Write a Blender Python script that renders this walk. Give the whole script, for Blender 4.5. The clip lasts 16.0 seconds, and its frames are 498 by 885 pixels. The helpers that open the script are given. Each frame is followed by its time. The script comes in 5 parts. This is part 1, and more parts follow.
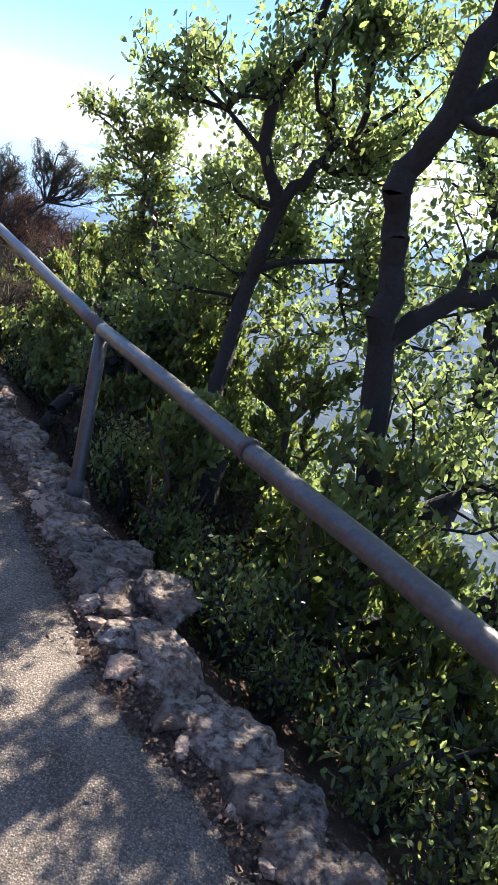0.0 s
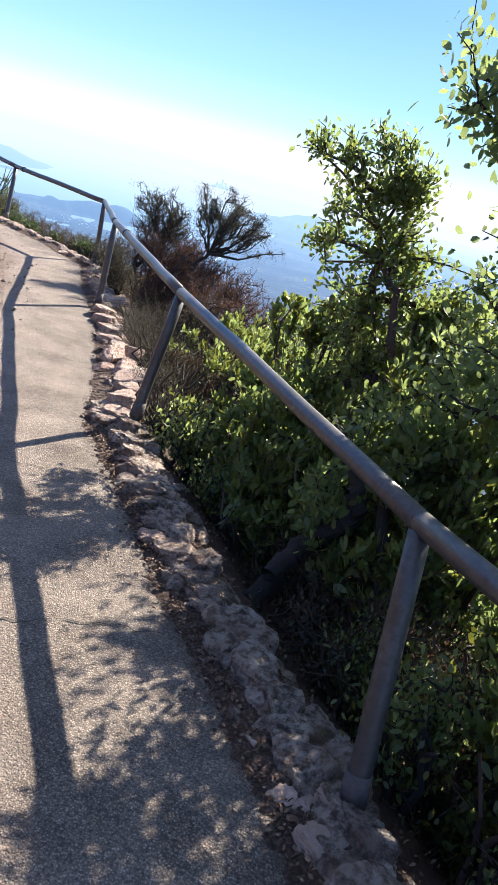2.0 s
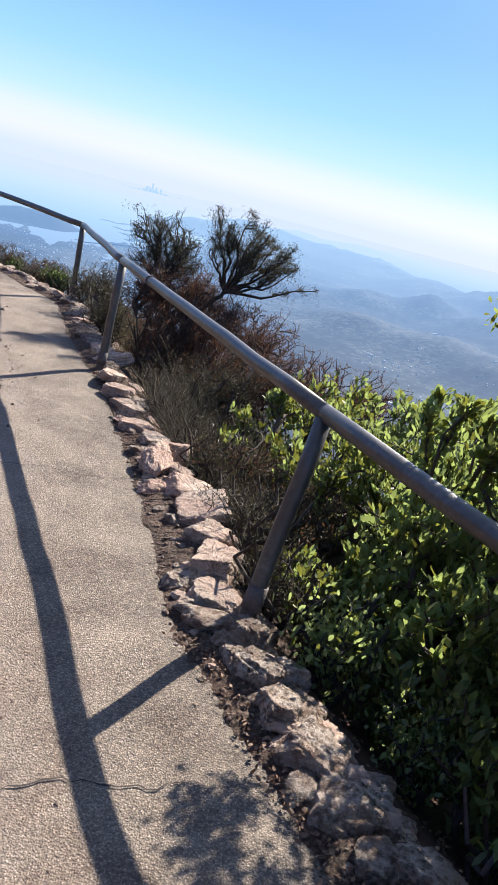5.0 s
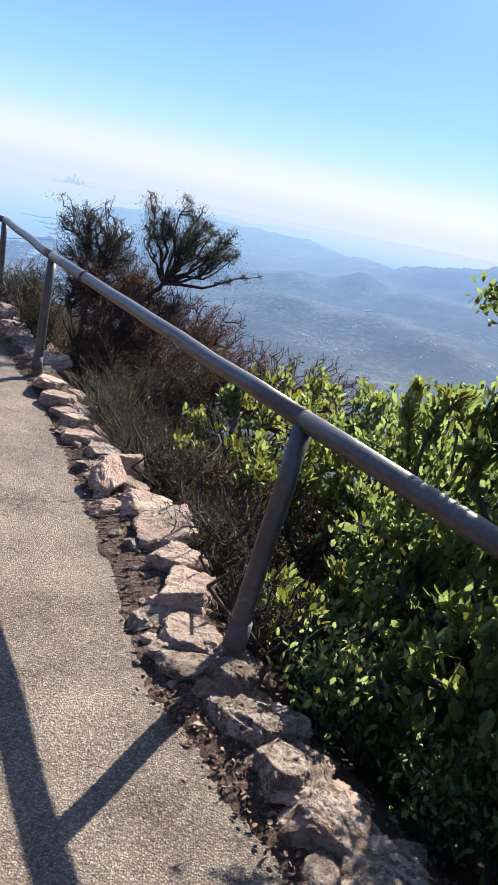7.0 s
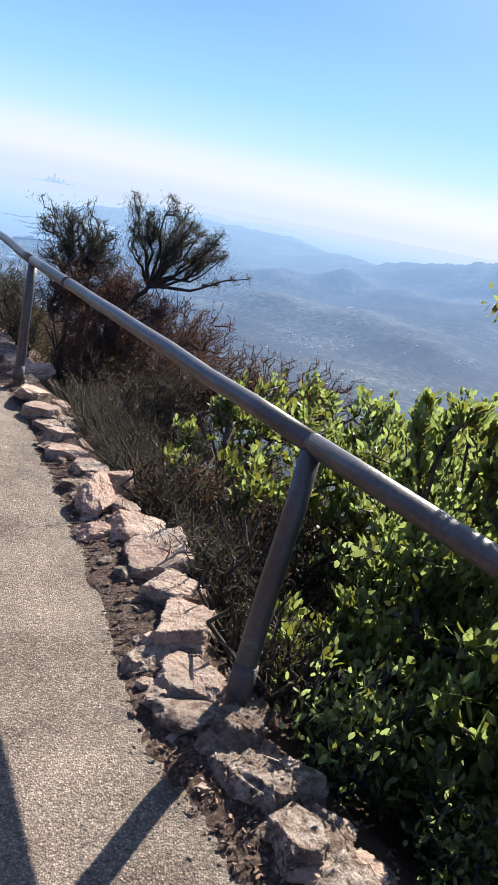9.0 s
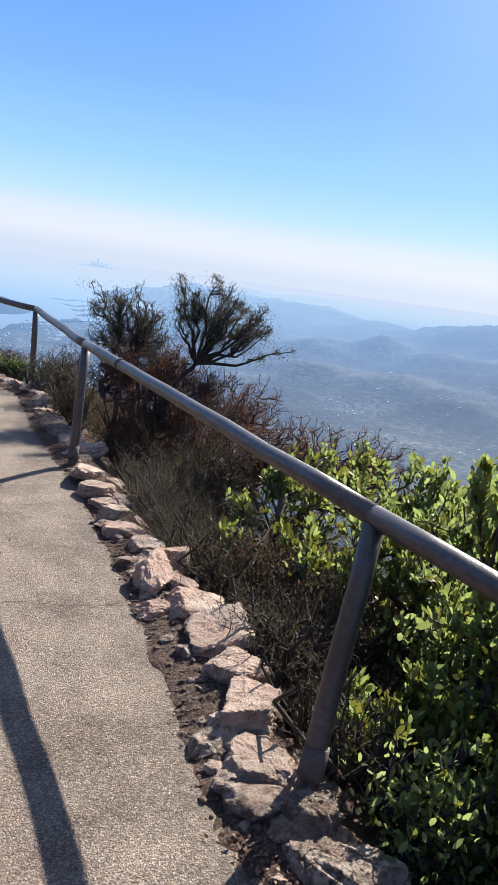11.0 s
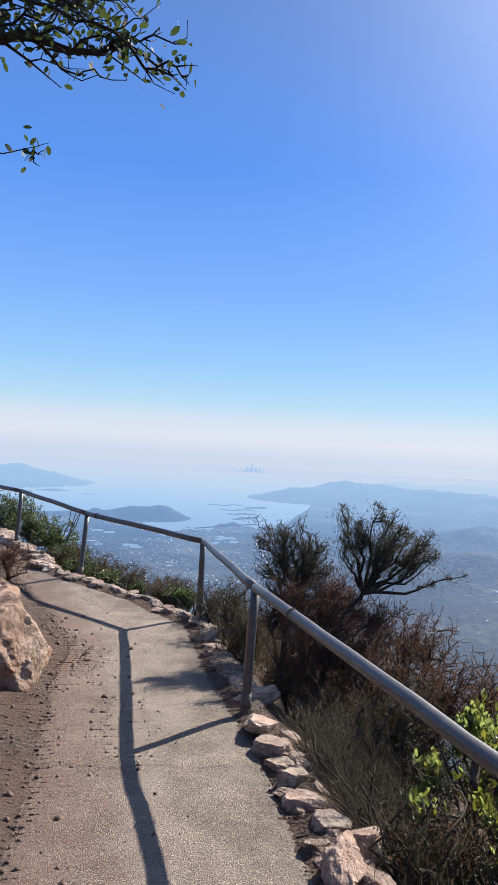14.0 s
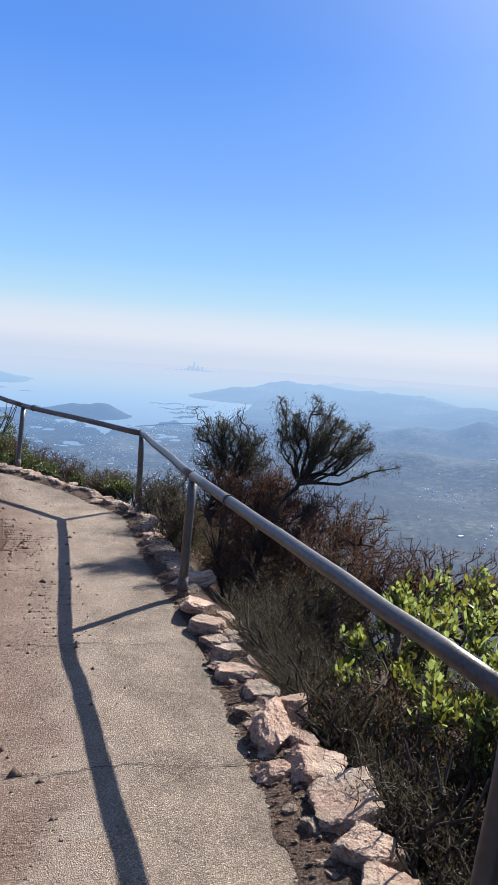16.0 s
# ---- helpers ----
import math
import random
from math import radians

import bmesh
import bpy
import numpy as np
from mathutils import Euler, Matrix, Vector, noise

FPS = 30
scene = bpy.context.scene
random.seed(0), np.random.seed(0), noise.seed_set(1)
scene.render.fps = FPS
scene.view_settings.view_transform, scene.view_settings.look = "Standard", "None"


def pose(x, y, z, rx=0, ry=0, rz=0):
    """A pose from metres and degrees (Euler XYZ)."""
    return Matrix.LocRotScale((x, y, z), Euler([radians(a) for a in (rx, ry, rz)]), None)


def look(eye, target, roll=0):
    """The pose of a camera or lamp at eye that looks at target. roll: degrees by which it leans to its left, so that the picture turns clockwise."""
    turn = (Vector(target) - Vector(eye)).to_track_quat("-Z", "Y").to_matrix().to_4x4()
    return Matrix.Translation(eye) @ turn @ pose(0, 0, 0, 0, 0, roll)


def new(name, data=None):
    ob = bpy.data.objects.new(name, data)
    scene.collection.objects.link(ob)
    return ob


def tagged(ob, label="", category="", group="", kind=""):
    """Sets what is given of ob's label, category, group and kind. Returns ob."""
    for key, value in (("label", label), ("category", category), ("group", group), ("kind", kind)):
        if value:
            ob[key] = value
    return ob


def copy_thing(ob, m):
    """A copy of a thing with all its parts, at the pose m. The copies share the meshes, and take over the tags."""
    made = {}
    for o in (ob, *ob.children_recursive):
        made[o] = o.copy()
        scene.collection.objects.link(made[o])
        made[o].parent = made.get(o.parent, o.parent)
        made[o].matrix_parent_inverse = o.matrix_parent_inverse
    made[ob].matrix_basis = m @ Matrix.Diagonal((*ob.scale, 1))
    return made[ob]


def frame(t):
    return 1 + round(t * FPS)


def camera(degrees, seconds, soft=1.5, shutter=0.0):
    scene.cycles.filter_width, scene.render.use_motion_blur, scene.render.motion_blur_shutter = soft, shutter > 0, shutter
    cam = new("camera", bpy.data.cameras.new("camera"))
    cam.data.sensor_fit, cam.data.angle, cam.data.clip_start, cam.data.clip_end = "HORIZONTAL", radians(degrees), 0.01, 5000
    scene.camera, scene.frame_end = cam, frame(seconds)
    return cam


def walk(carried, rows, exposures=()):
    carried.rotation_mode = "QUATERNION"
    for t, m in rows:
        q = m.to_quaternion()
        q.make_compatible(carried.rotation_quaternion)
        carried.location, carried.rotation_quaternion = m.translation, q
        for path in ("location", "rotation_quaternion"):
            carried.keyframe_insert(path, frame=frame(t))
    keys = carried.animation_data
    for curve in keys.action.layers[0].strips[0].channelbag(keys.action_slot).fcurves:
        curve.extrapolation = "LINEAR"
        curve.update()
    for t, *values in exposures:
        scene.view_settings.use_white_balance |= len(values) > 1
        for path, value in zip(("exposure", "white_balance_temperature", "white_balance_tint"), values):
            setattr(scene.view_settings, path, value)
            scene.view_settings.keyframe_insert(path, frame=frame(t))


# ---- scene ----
cam = camera(37.1, 16.0, soft=0.9)
PATH = [
    (0, (-0.085, 0.715, 1.55), (0.165, 2.580, 0.876), 14.0),
    (0.5, (-0.153, 1.201, 1.516), (-0.044, 3.072, 0.817), 13.4),
    (1, (-0.393, 1.526, 1.498), (-0.365, 3.401, 0.803), 13.2),
    (1.5, (-0.627, 1.78, 1.516), (-0.645, 3.661, 0.836), 13.6),
    (2, (-0.837, 2.186, 1.466), (-0.887, 4.076, 0.813), 14.2),
    (2.5, (-1.049, 2.584, 1.415), (-1.124, 4.478, 0.779), 13.8),
    (3, (-1.255, 2.885, 1.41), (-1.317, 4.787, 0.794), 13.5),
    (3.5, (-1.431, 3.22, 1.418), (-1.447, 5.125, 0.808), 13.7),
    (4, (-1.658, 3.488, 1.403), (-1.629, 5.391, 0.788), 13.7),
    (6.3, (-1.938, 4.105, 1.435), (-1.722, 6.002, 0.84), 12.5),
    (6.5, (-1.925, 4.142, 1.408), (-1.696, 6.038, 0.815), 11.8),
    (7, (-1.964, 4.182, 1.38), (-1.699, 6.069, 0.771), 11.2),
    (7.5, (-1.957, 4.318, 1.383), (-1.68, 6.195, 0.751), 10.7),
    (8, (-1.971, 4.404, 1.381), (-1.668, 6.275, 0.742), 11.1),
    (10.3, (-2.041, 4.403, 1.409), (-1.769, 6.315, 0.887), 9.5),
    (10.5, (-2.049, 4.388, 1.413), (-1.799, 6.306, 0.904), 9.2),
    (11, (-2.046, 4.394, 1.4), (-1.882, 6.336, 0.952), 7.5),
    (11.5, (-2.053, 4.421, 1.463), (-2.018, 6.393, 1.129), 5.2),
    (12, (-2.105, 4.506, 1.669), (-2.222, 6.495, 1.496), 3.3),
    (12.5, (-2.139, 4.476, 1.687), (-2.37, 6.463, 1.649), 2.5),
    (13, (-2.154, 4.465, 1.677), (-2.443, 6.444, 1.714), 2.4),
    (13.5, (-2.16, 4.464, 1.666), (-2.462, 6.441, 1.719), 2.8),
    (14, (-2.154, 4.446, 1.668), (-2.445, 6.424, 1.706), 2.9),
    (14.5, (-2.142, 4.444, 1.663), (-2.42, 6.425, 1.679), 3.1),
    (15, (-2.138, 4.461, 1.663), (-2.399, 6.443, 1.636), 3.0),
    (15.5, (-2.142, 4.46, 1.65), (-2.36, 6.445, 1.538), 3.3),
    (16, (-2.129, 4.461, 1.605), (-2.248, 6.445, 1.382), 3.9),
]
walk(cam, [(t, look(eye, target, roll)) for t, eye, target, roll in PATH],
     exposures=[(0, 1.85), (1.5, 1.74), (3, 1.50), (5, 1.36), (8, 1.33), (10.5, 1.27), (12, 1.1), (14, 1.06), (15, 1.08), (16, 1.09)])

# ---- world, sun ----
SUN = Vector((0.69, 1.12, 1.0)).normalized()
sun_az = math.atan2(SUN.x, SUN.y)
sun_el = math.asin(SUN.z)
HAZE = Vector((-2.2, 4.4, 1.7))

world = bpy.data.worlds.new("world")
scene.world = world
world.use_nodes = True
wn, wl = world.node_tree.nodes, world.node_tree.links
wn.clear()
sky = wn.new("ShaderNodeTexSky")
sky.sky_type = 'NISHITA'
sky.sun_disc = False
sky.sun_elevation = sun_el
sky.sun_rotation = sun_az
sky.altitude = 800
sky.air_density = 1.0
sky.dust_density = 0.6
sky.ozone_density = 3.0
bg = wn.new("ShaderNodeBackground")
bg.inputs["Strength"].default_value = 0.075
out = wn.new("ShaderNodeOutputWorld")
geo = wn.new("ShaderNodeTexCoord")
sep = wn.new("ShaderNodeSeparateXYZ")
band = wn.new("ShaderNodeValToRGB")
SKY = [(0.0, (0.280, 0.328, 0.415)), (0.022, (0.345, 0.365, 0.425)), (0.045, (0.318, 0.362, 0.425)), (0.07, (0.226, 0.340, 0.440)), (0.12, (0.152, 0.290, 0.465)), (0.21, (0.100, 0.214, 0.475)), (0.36, (0.050, 0.148, 0.430)), (0.55, (0.055, 0.120, 0.310)), (0.75, (0.095, 0.140, 0.255)), (1.0, (0.115, 0.145, 0.225))]
els = band.color_ramp.elements
els[0].position, els[0].color = SKY[0][0], (*SKY[0][1], 1)
els[1].position, els[1].color = SKY[-1][0], (*SKY[-1][1], 1)
for p, c in SKY[1:-1]:
    e = els.new(p)
    e.color = (*c, 1)
scale = wn.new("ShaderNodeVectorMath")
scale.operation = 'SCALE'
scale.inputs["Scale"].default_value = 1 / 0.075
mixw = wn.new("ShaderNodeMix")
mixw.data_type = 'RGBA'
mixw.inputs[0].default_value = 0.95
wl.new(geo.outputs["Generated"], sep.inputs[0])
wl.new(sep.outputs["Z"], band.inputs["Fac"])
wl.new(band.outputs["Color"], scale.inputs[0])
wl.new(sky.outputs["Color"], mixw.inputs[6])
wl.new(scale.outputs[0], mixw.inputs[7])
# pale glow of the haze round the sun
near = wn.new("ShaderNodeVectorMath")
near.operation = 'DOT_PRODUCT'
near.inputs[1].default_value = SUN
wl.new(geo.outputs["Generated"], near.inputs[0])
clip = wn.new("ShaderNodeMath")
clip.operation = 'MAXIMUM'
clip.inputs[1].default_value = 0.0
wl.new(near.outputs["Value"], clip.inputs[0])
power = wn.new("ShaderNodeMath")
power.operation = 'POWER'
power.inputs[1].default_value = 17
wl.new(clip.outputs[0], power.inputs[0])
glow = wn.new("ShaderNodeMix")
glow.data_type, glow.blend_type, glow.clamp_factor = 'RGBA', 'ADD', False
glow.inputs[7].default_value = (3.9, 4.0, 3.9, 1)
wl.new(power.outputs[0], glow.inputs[0])
wl.new(mixw.outputs[2], glow.inputs[6])
wl.new(glow.outputs[2], bg.inputs["Color"])
wl.new(bg.outputs[0], out.inputs[0])

sun = new("sun", bpy.data.lights.new("sun", 'SUN'))
sun.data.energy = 5.0
sun.data.angle = radians(0.53)
sun.data.color = (1.0, 0.925, 0.82)
sun.matrix_world = look((0, 0, 30), Vector((0, 0, 30)) - SUN)


# ---- materials ----
def material(name):
    m = bpy.data.materials.new(name)
    m.use_nodes = True
    nt = m.node_tree
    nt.nodes.clear()
    o = nt.nodes.new("ShaderNodeOutputMaterial")
    return m, nt.nodes, nt.links, o


def ramp_node(nodes, stops):
    r = nodes.new("ShaderNodeValToRGB")
    els = r.color_ramp.elements
    els[0].position, els[0].color = stops[0][0], (*stops[0][1], 1)
    els[1].position, els[1].color = stops[-1][0], (*stops[-1][1], 1)
    for p, c in stops[1:-1]:
        e = els.new(p)
        e.color = (*c, 1)
    return r


def noise_node(nodes, links, coord, scale, detail=6, rough=0.6):
    n = nodes.new("ShaderNodeTexNoise")
    n.inputs["Scale"].default_value = scale
    n.inputs["Detail"].default_value = detail
    n.inputs["Roughness"].default_value = rough
    links.new(coord, n.inputs["Vector"])
    return n


def mix_rgb(nodes, links, fac, a, b, mode='MIX'):
    m = nodes.new("ShaderNodeMix")
    m.data_type, m.blend_type = 'RGBA', mode
    for sock, v in ((m.inputs[0], fac), (m.inputs[6], a), (m.inputs[7], b)):
        if isinstance(v, (int, float)):
            sock.default_value = v
        elif isinstance(v, tuple):
            sock.default_value = (*v, 1)
        else:
            links.new(v, sock)
    return m.outputs[2]


def bump_node(nodes, links, height, strength, dist, normal=None):
    b = nodes.new("ShaderNodeBump")
    b.inputs["Strength"].default_value = strength
    b.inputs["Distance"].default_value = dist
    links.new(height, b.inputs["Height"])
    if normal:
        links.new(normal, b.inputs["Normal"])
    return b.outputs[0]


def surface(name, fine, coarse, stops, stain, rough, bump, dist, rnd=0.0):
    """A matt mineral or metal surface: colour by fine grain, stained by coarse noise."""
    m, n, l, o = material(name)
    tc = n.new("ShaderNodeNewGeometry")
    p = tc.outputs["Position"]
    a = noise_node(n, l, p, fine, 8, 0.7)
    b = noise_node(n, l, p, coarse, 5, 0.6)
    r = ramp_node(n, stops)
    l.new(a.outputs["Fac"], r.inputs["Fac"])
    r2 = ramp_node(n, [(0.35, (0, 0, 0)), (0.68, (1, 1, 1))])
    l.new(b.outputs["Fac"], r2.inputs["Fac"])
    col = mix_rgb(n, l, r2.outputs["Color"], r.outputs["Color"], mix_rgb(n, l, 0.75, r.outputs["Color"], stain))
    if rnd:
        oi = n.new("ShaderNodeObjectInfo")
        hs = n.new("ShaderNodeHueSaturation")
        mr = n.new("ShaderNodeMapRange")
        mr.inputs["To Min"].default_value, mr.inputs["To Max"].default_value = 1 - rnd, 1 + rnd
        l.new(oi.outputs["Random"], mr.inputs["Value"])
        l.new(mr.outputs[0], hs.inputs["Value"])
        l.new(col, hs.inputs["Color"])
        col = hs.outputs[0]
    s = n.new("ShaderNodeBsdfPrincipled")
    l.new(col, s.inputs["Base Color"])
    s.inputs["Roughness"].default_value = rough
    f = noise_node(n, l, p, fine * 5.5, 4, 0.7)
    l.new(bump_node(n, l, f.outputs["Fac"], bump * 0.7, dist * 0.22, bump_node(n, l, a.outputs["Fac"], bump, dist)), s.inputs["Normal"])
    l.new(s.outputs[0], o.inputs[0])
    return m


def asphalt_material():
    m, n, l, o = material("asphalt")
    p = n.new("ShaderNodeNewGeometry").outputs["Position"]

    def math_node(op, a, b):
        k = n.new("ShaderNodeMath")
        k.operation = op
        for s, v in zip(k.inputs, (a, b)):
            if isinstance(v, (int, float)):
                s.default_value = v
            else:
                l.new(v, s)
        return k.outputs[0]

    def attr(name):
        a = n.new("ShaderNodeAttribute")
        a.attribute_name = name
        return a.outputs["Fac"]
    v = n.new("ShaderNodeTexVoronoi")
    v.inputs["Scale"].default_value = 175
    l.new(p, v.inputs["Vector"])
    wear = noise_node(n, l, p, 1.3, 6, 0.6)
    patch = noise_node(n, l, p, 5.5, 6, 0.65)
    grain = noise_node(n, l, p, 120, 4, 0.75)
    stone = ramp_node(n, [(0.0, (0.066, 0.054, 0.044)), (0.35, (0.190, 0.153, 0.121)), (0.75, (0.285, 0.232, 0.185)), (1.0, (0.39, 0.325, 0.265))])
    sp = n.new("ShaderNodeSeparateColor")
    l.new(v.outputs["Color"], sp.inputs[0])
    l.new(sp.outputs[0], stone.inputs["Fac"])
    gap = ramp_node(n, [(0.3, (0, 0, 0)), (0.62, (0.75, 0.75, 0.75))])
    l.new(v.outputs["Distance"], gap.inputs["Fac"])
    c = mix_rgb(n, l, gap.outputs["Color"], stone.outputs["Color"], (0.075, 0.062, 0.051))
    wr = ramp_node(n, [(0.36, (0, 0, 0)), (0.68, (0.4, 0.4, 0.4))])
    l.new(wear.outputs["Fac"], wr.inputs["Fac"])
    c = mix_rgb(n, l, wr.outputs["Color"], c, (0.285, 0.236, 0.190))
    # broad darker and ruddier patches, as the binder has worn
    broad = noise_node(n, l, p, 2.6, 7, 0.7)
    br = ramp_node(n, [(0.34, (0.74, 0.67, 0.62)), (0.5, (1.12, 1.09, 1.06)), (0.66, (1.34, 1.31, 1.27))])
    l.new(broad.outputs["Fac"], br.inputs["Fac"])
    c = mix_rgb(n, l, 1.0, c, br.outputs["Color"], 'MULTIPLY')
    # paler trodden line along the uphill half
    d = math_node('SUBTRACT', attr("from_left"), 0.62)
    d = math_node('ADD', d, math_node('MULTIPLY', math_node('SUBTRACT', wear.outputs["Fac"], 0.5), 0.9))
    tread = ramp_node(n, [(0.0, (0.55, 0.55, 0.55)), (0.18, (0, 0, 0))])
    l.new(math_node('MULTIPLY', d, d), tread.inputs["Fac"])
    tread.color_ramp.elements[1].position = 0.03
    c = mix_rgb(n, l, tread.outputs["Color"], c, (0.31, 0.265, 0.218))
    # red dirt drifted in from the uphill side, dark grit from the outer side
    for key, reach, wob, colour in (("from_left", 0.95, 1.2, (0.110, 0.056, 0.037)), ("from_right", 0.24, 0.5, (0.066, 0.050, 0.040))):
        e = math_node('ADD', attr(key), math_node('MULTIPLY', math_node('SUBTRACT', patch.outputs["Fac"], 0.5), wob))
        dr = ramp_node(n, [(0.12 * reach, (0.92, 0.92, 0.92)), (reach, (0, 0, 0))])
        l.new(e, dr.inputs["Fac"])
        c = mix_rgb(n, l, dr.outputs["Color"], c, mix_rgb(n, l, math_node('MULTIPLY', sp.outputs[0], 0.45), colour, stone.outputs["Color"]))
    speck = noise_node(n, l, p, 120, 4, 0.8)
    sr = ramp_node(n, [(0.33, (0.45, 0.44, 0.43)), (0.5, (1.0, 1.0, 1.0)), (0.67, (1.55, 1.53, 1.50))])
    l.new(speck.outputs["Fac"], sr.inputs["Fac"])
    c = mix_rgb(n, l, 1.0, c, sr.outputs["Color"], 'MULTIPLY')
    h = math_node('SUBTRACT', grain.outputs["Fac"], math_node('MULTIPLY', v.outputs["Distance"], 0.45))
    s = n.new("ShaderNodeBsdfPrincipled")
    l.new(c, s.inputs["Base Color"])
    s.inputs["Roughness"].default_value = 0.85
    l.new(bump_node(n, l, h, 1.0, 0.009), s.inputs["Normal"])
    l.new(s.outputs[0], o.inputs[0])
    return m


def leaf_material(name, dark, light, trans, gloss=0.4, share=0.42):
    m, n, l, o = material(name)
    rnd = n.new("ShaderNodeNewGeometry").outputs["Random Per Island"]
    r = ramp_node(n, [(0.0, dark), (0.75, light), (1.0, tuple(min(1, c * 1.5) for c in light))])
    l.new(rnd, r.inputs["Fac"])
    d = n.new("ShaderNodeBsdfPrincipled")
    l.new(r.outputs["Color"], d.inputs["Base Color"])
    d.inputs["Roughness"].default_value = gloss
    t = n.new("ShaderNodeBsdfTranslucent")
    l.new(mix_rgb(n, l, 0.7, r.outputs["Color"], trans), t.inputs["Color"])
    mx = n.new("ShaderNodeMixShader")
    mx.inputs[0].default_value = share
    l.new(d.outputs[0], mx.inputs[1])
    l.new(t.outputs[0], mx.inputs[2])
    l.new(mx.outputs[0], o.inputs[0])
    return m


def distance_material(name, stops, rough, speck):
    """Distant land or water, its haze painted on as glow; speck: haze length in metres."""
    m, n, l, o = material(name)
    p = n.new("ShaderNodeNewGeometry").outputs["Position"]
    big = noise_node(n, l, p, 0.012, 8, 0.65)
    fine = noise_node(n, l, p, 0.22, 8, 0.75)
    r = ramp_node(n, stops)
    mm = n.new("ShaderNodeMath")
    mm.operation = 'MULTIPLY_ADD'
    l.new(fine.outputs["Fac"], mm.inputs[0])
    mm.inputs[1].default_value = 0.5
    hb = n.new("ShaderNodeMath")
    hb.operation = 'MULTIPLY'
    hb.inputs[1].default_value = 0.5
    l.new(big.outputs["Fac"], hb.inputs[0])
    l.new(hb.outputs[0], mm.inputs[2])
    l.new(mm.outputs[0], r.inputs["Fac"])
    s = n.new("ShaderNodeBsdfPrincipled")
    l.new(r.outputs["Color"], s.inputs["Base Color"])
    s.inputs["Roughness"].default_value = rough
    # share of painted haze, rising with distance from HAZE
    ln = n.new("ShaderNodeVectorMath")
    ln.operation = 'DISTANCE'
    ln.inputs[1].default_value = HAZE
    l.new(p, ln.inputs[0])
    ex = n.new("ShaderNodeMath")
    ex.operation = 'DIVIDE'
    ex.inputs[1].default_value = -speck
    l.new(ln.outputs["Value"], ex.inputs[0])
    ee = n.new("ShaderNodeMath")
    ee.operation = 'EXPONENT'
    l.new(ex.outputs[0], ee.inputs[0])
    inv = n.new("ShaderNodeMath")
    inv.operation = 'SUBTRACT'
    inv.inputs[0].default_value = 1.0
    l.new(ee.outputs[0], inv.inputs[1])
    # haze colours given off as emission: blue where thin, pale where thick
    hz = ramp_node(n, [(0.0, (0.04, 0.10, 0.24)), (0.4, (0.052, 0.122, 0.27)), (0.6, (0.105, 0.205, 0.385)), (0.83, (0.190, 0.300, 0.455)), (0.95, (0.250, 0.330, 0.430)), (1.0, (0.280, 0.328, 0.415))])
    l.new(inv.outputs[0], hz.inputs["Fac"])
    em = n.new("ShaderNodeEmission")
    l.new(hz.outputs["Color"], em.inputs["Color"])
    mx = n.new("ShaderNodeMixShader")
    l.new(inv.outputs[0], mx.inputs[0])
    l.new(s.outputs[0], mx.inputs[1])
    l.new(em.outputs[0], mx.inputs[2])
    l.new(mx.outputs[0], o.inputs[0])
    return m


M_ASPHALT = asphalt_material()
M_EARTH = surface("earth", 34, 1.8, [(0.3, (0.028, 0.019, 0.014)), (0.52, (0.075, 0.048, 0.034)), (0.72, (0.17, 0.118, 0.086))], (0.10, 0.05, 0.032), 0.95, 1.0, 0.03)
M_STONE = surface("wall_stone", 17, 3.6, [(0.33, (0.045, 0.033, 0.026)), (0.44, (0.29, 0.228, 0.182)), (0.68, (0.52, 0.44, 0.365))], (0.41, 0.25, 0.185), 0.9, 1.0, 0.03, 0.2)
M_GREY_STONE = surface("grey_stone", 30, 7.0, [(0.37, (0.030, 0.023, 0.018)), (0.46, (0.20, 0.158, 0.125)), (0.56, (0.46, 0.39, 0.33))], (0.22, 0.13, 0.085), 0.92, 1.0, 0.045, 0.3)
M_OUTCROP = surface("outcrop_rock", 7, 1.6, [(0.34, (0.045, 0.031, 0.024)), (0.44, (0.26, 0.180, 0.13)), (0.66, (0.44, 0.345, 0.275))], (0.30, 0.145, 0.08), 0.9, 1.0, 0.06)
M_PIPE = surface("galvanised_pipe", 45, 6.0, [(0.3, (0.060, 0.057, 0.054)), (0.5, (0.095, 0.091, 0.087)), (0.75, (0.150, 0.145, 0.140))], (0.072, 0.062, 0.054), 0.40, 0.35, 0.004)
M_PIPE.node_tree.nodes["Principled BSDF"].inputs["Metallic"].default_value = 0.25
M_RUST = surface("rusted_steel", 60, 9.0, [(0.3, (0.066, 0.063, 0.063)), (0.7, (0.149, 0.138, 0.138))], (0.066, 0.033, 0.022), 0.8, 0.8, 0.004)
M_CRACK = surface("crack_fill", 60, 9.0, [(0.3, (0.02, 0.018, 0.016)), (0.7, (0.06, 0.05, 0.045))], (0.03, 0.025, 0.02), 0.95, 0.6, 0.004)
M_GRIT = surface("dark_grit", 75, 5.0, [(0.41, (0.014, 0.010, 0.008)), (0.5, (0.085, 0.056, 0.040)), (0.59, (0.23, 0.165, 0.12))], (0.10, 0.05, 0.033), 0.95, 1.0, 0.03)
M_GRAVEL = surface("gravel", 40, 6.0, [(0.3, (0.060, 0.048, 0.042)), (0.7, (0.204, 0.162, 0.132))], (0.132, 0.072, 0.054), 0.95, 0.6, 0.01)
M_BARK = surface("dark_bark", 45, 7.0, [(0.3, (0.010, 0.008, 0.007)), (0.7, (0.040, 0.033, 0.028))], (0.022, 0.018, 0.015), 0.9, 1.0, 0.012)
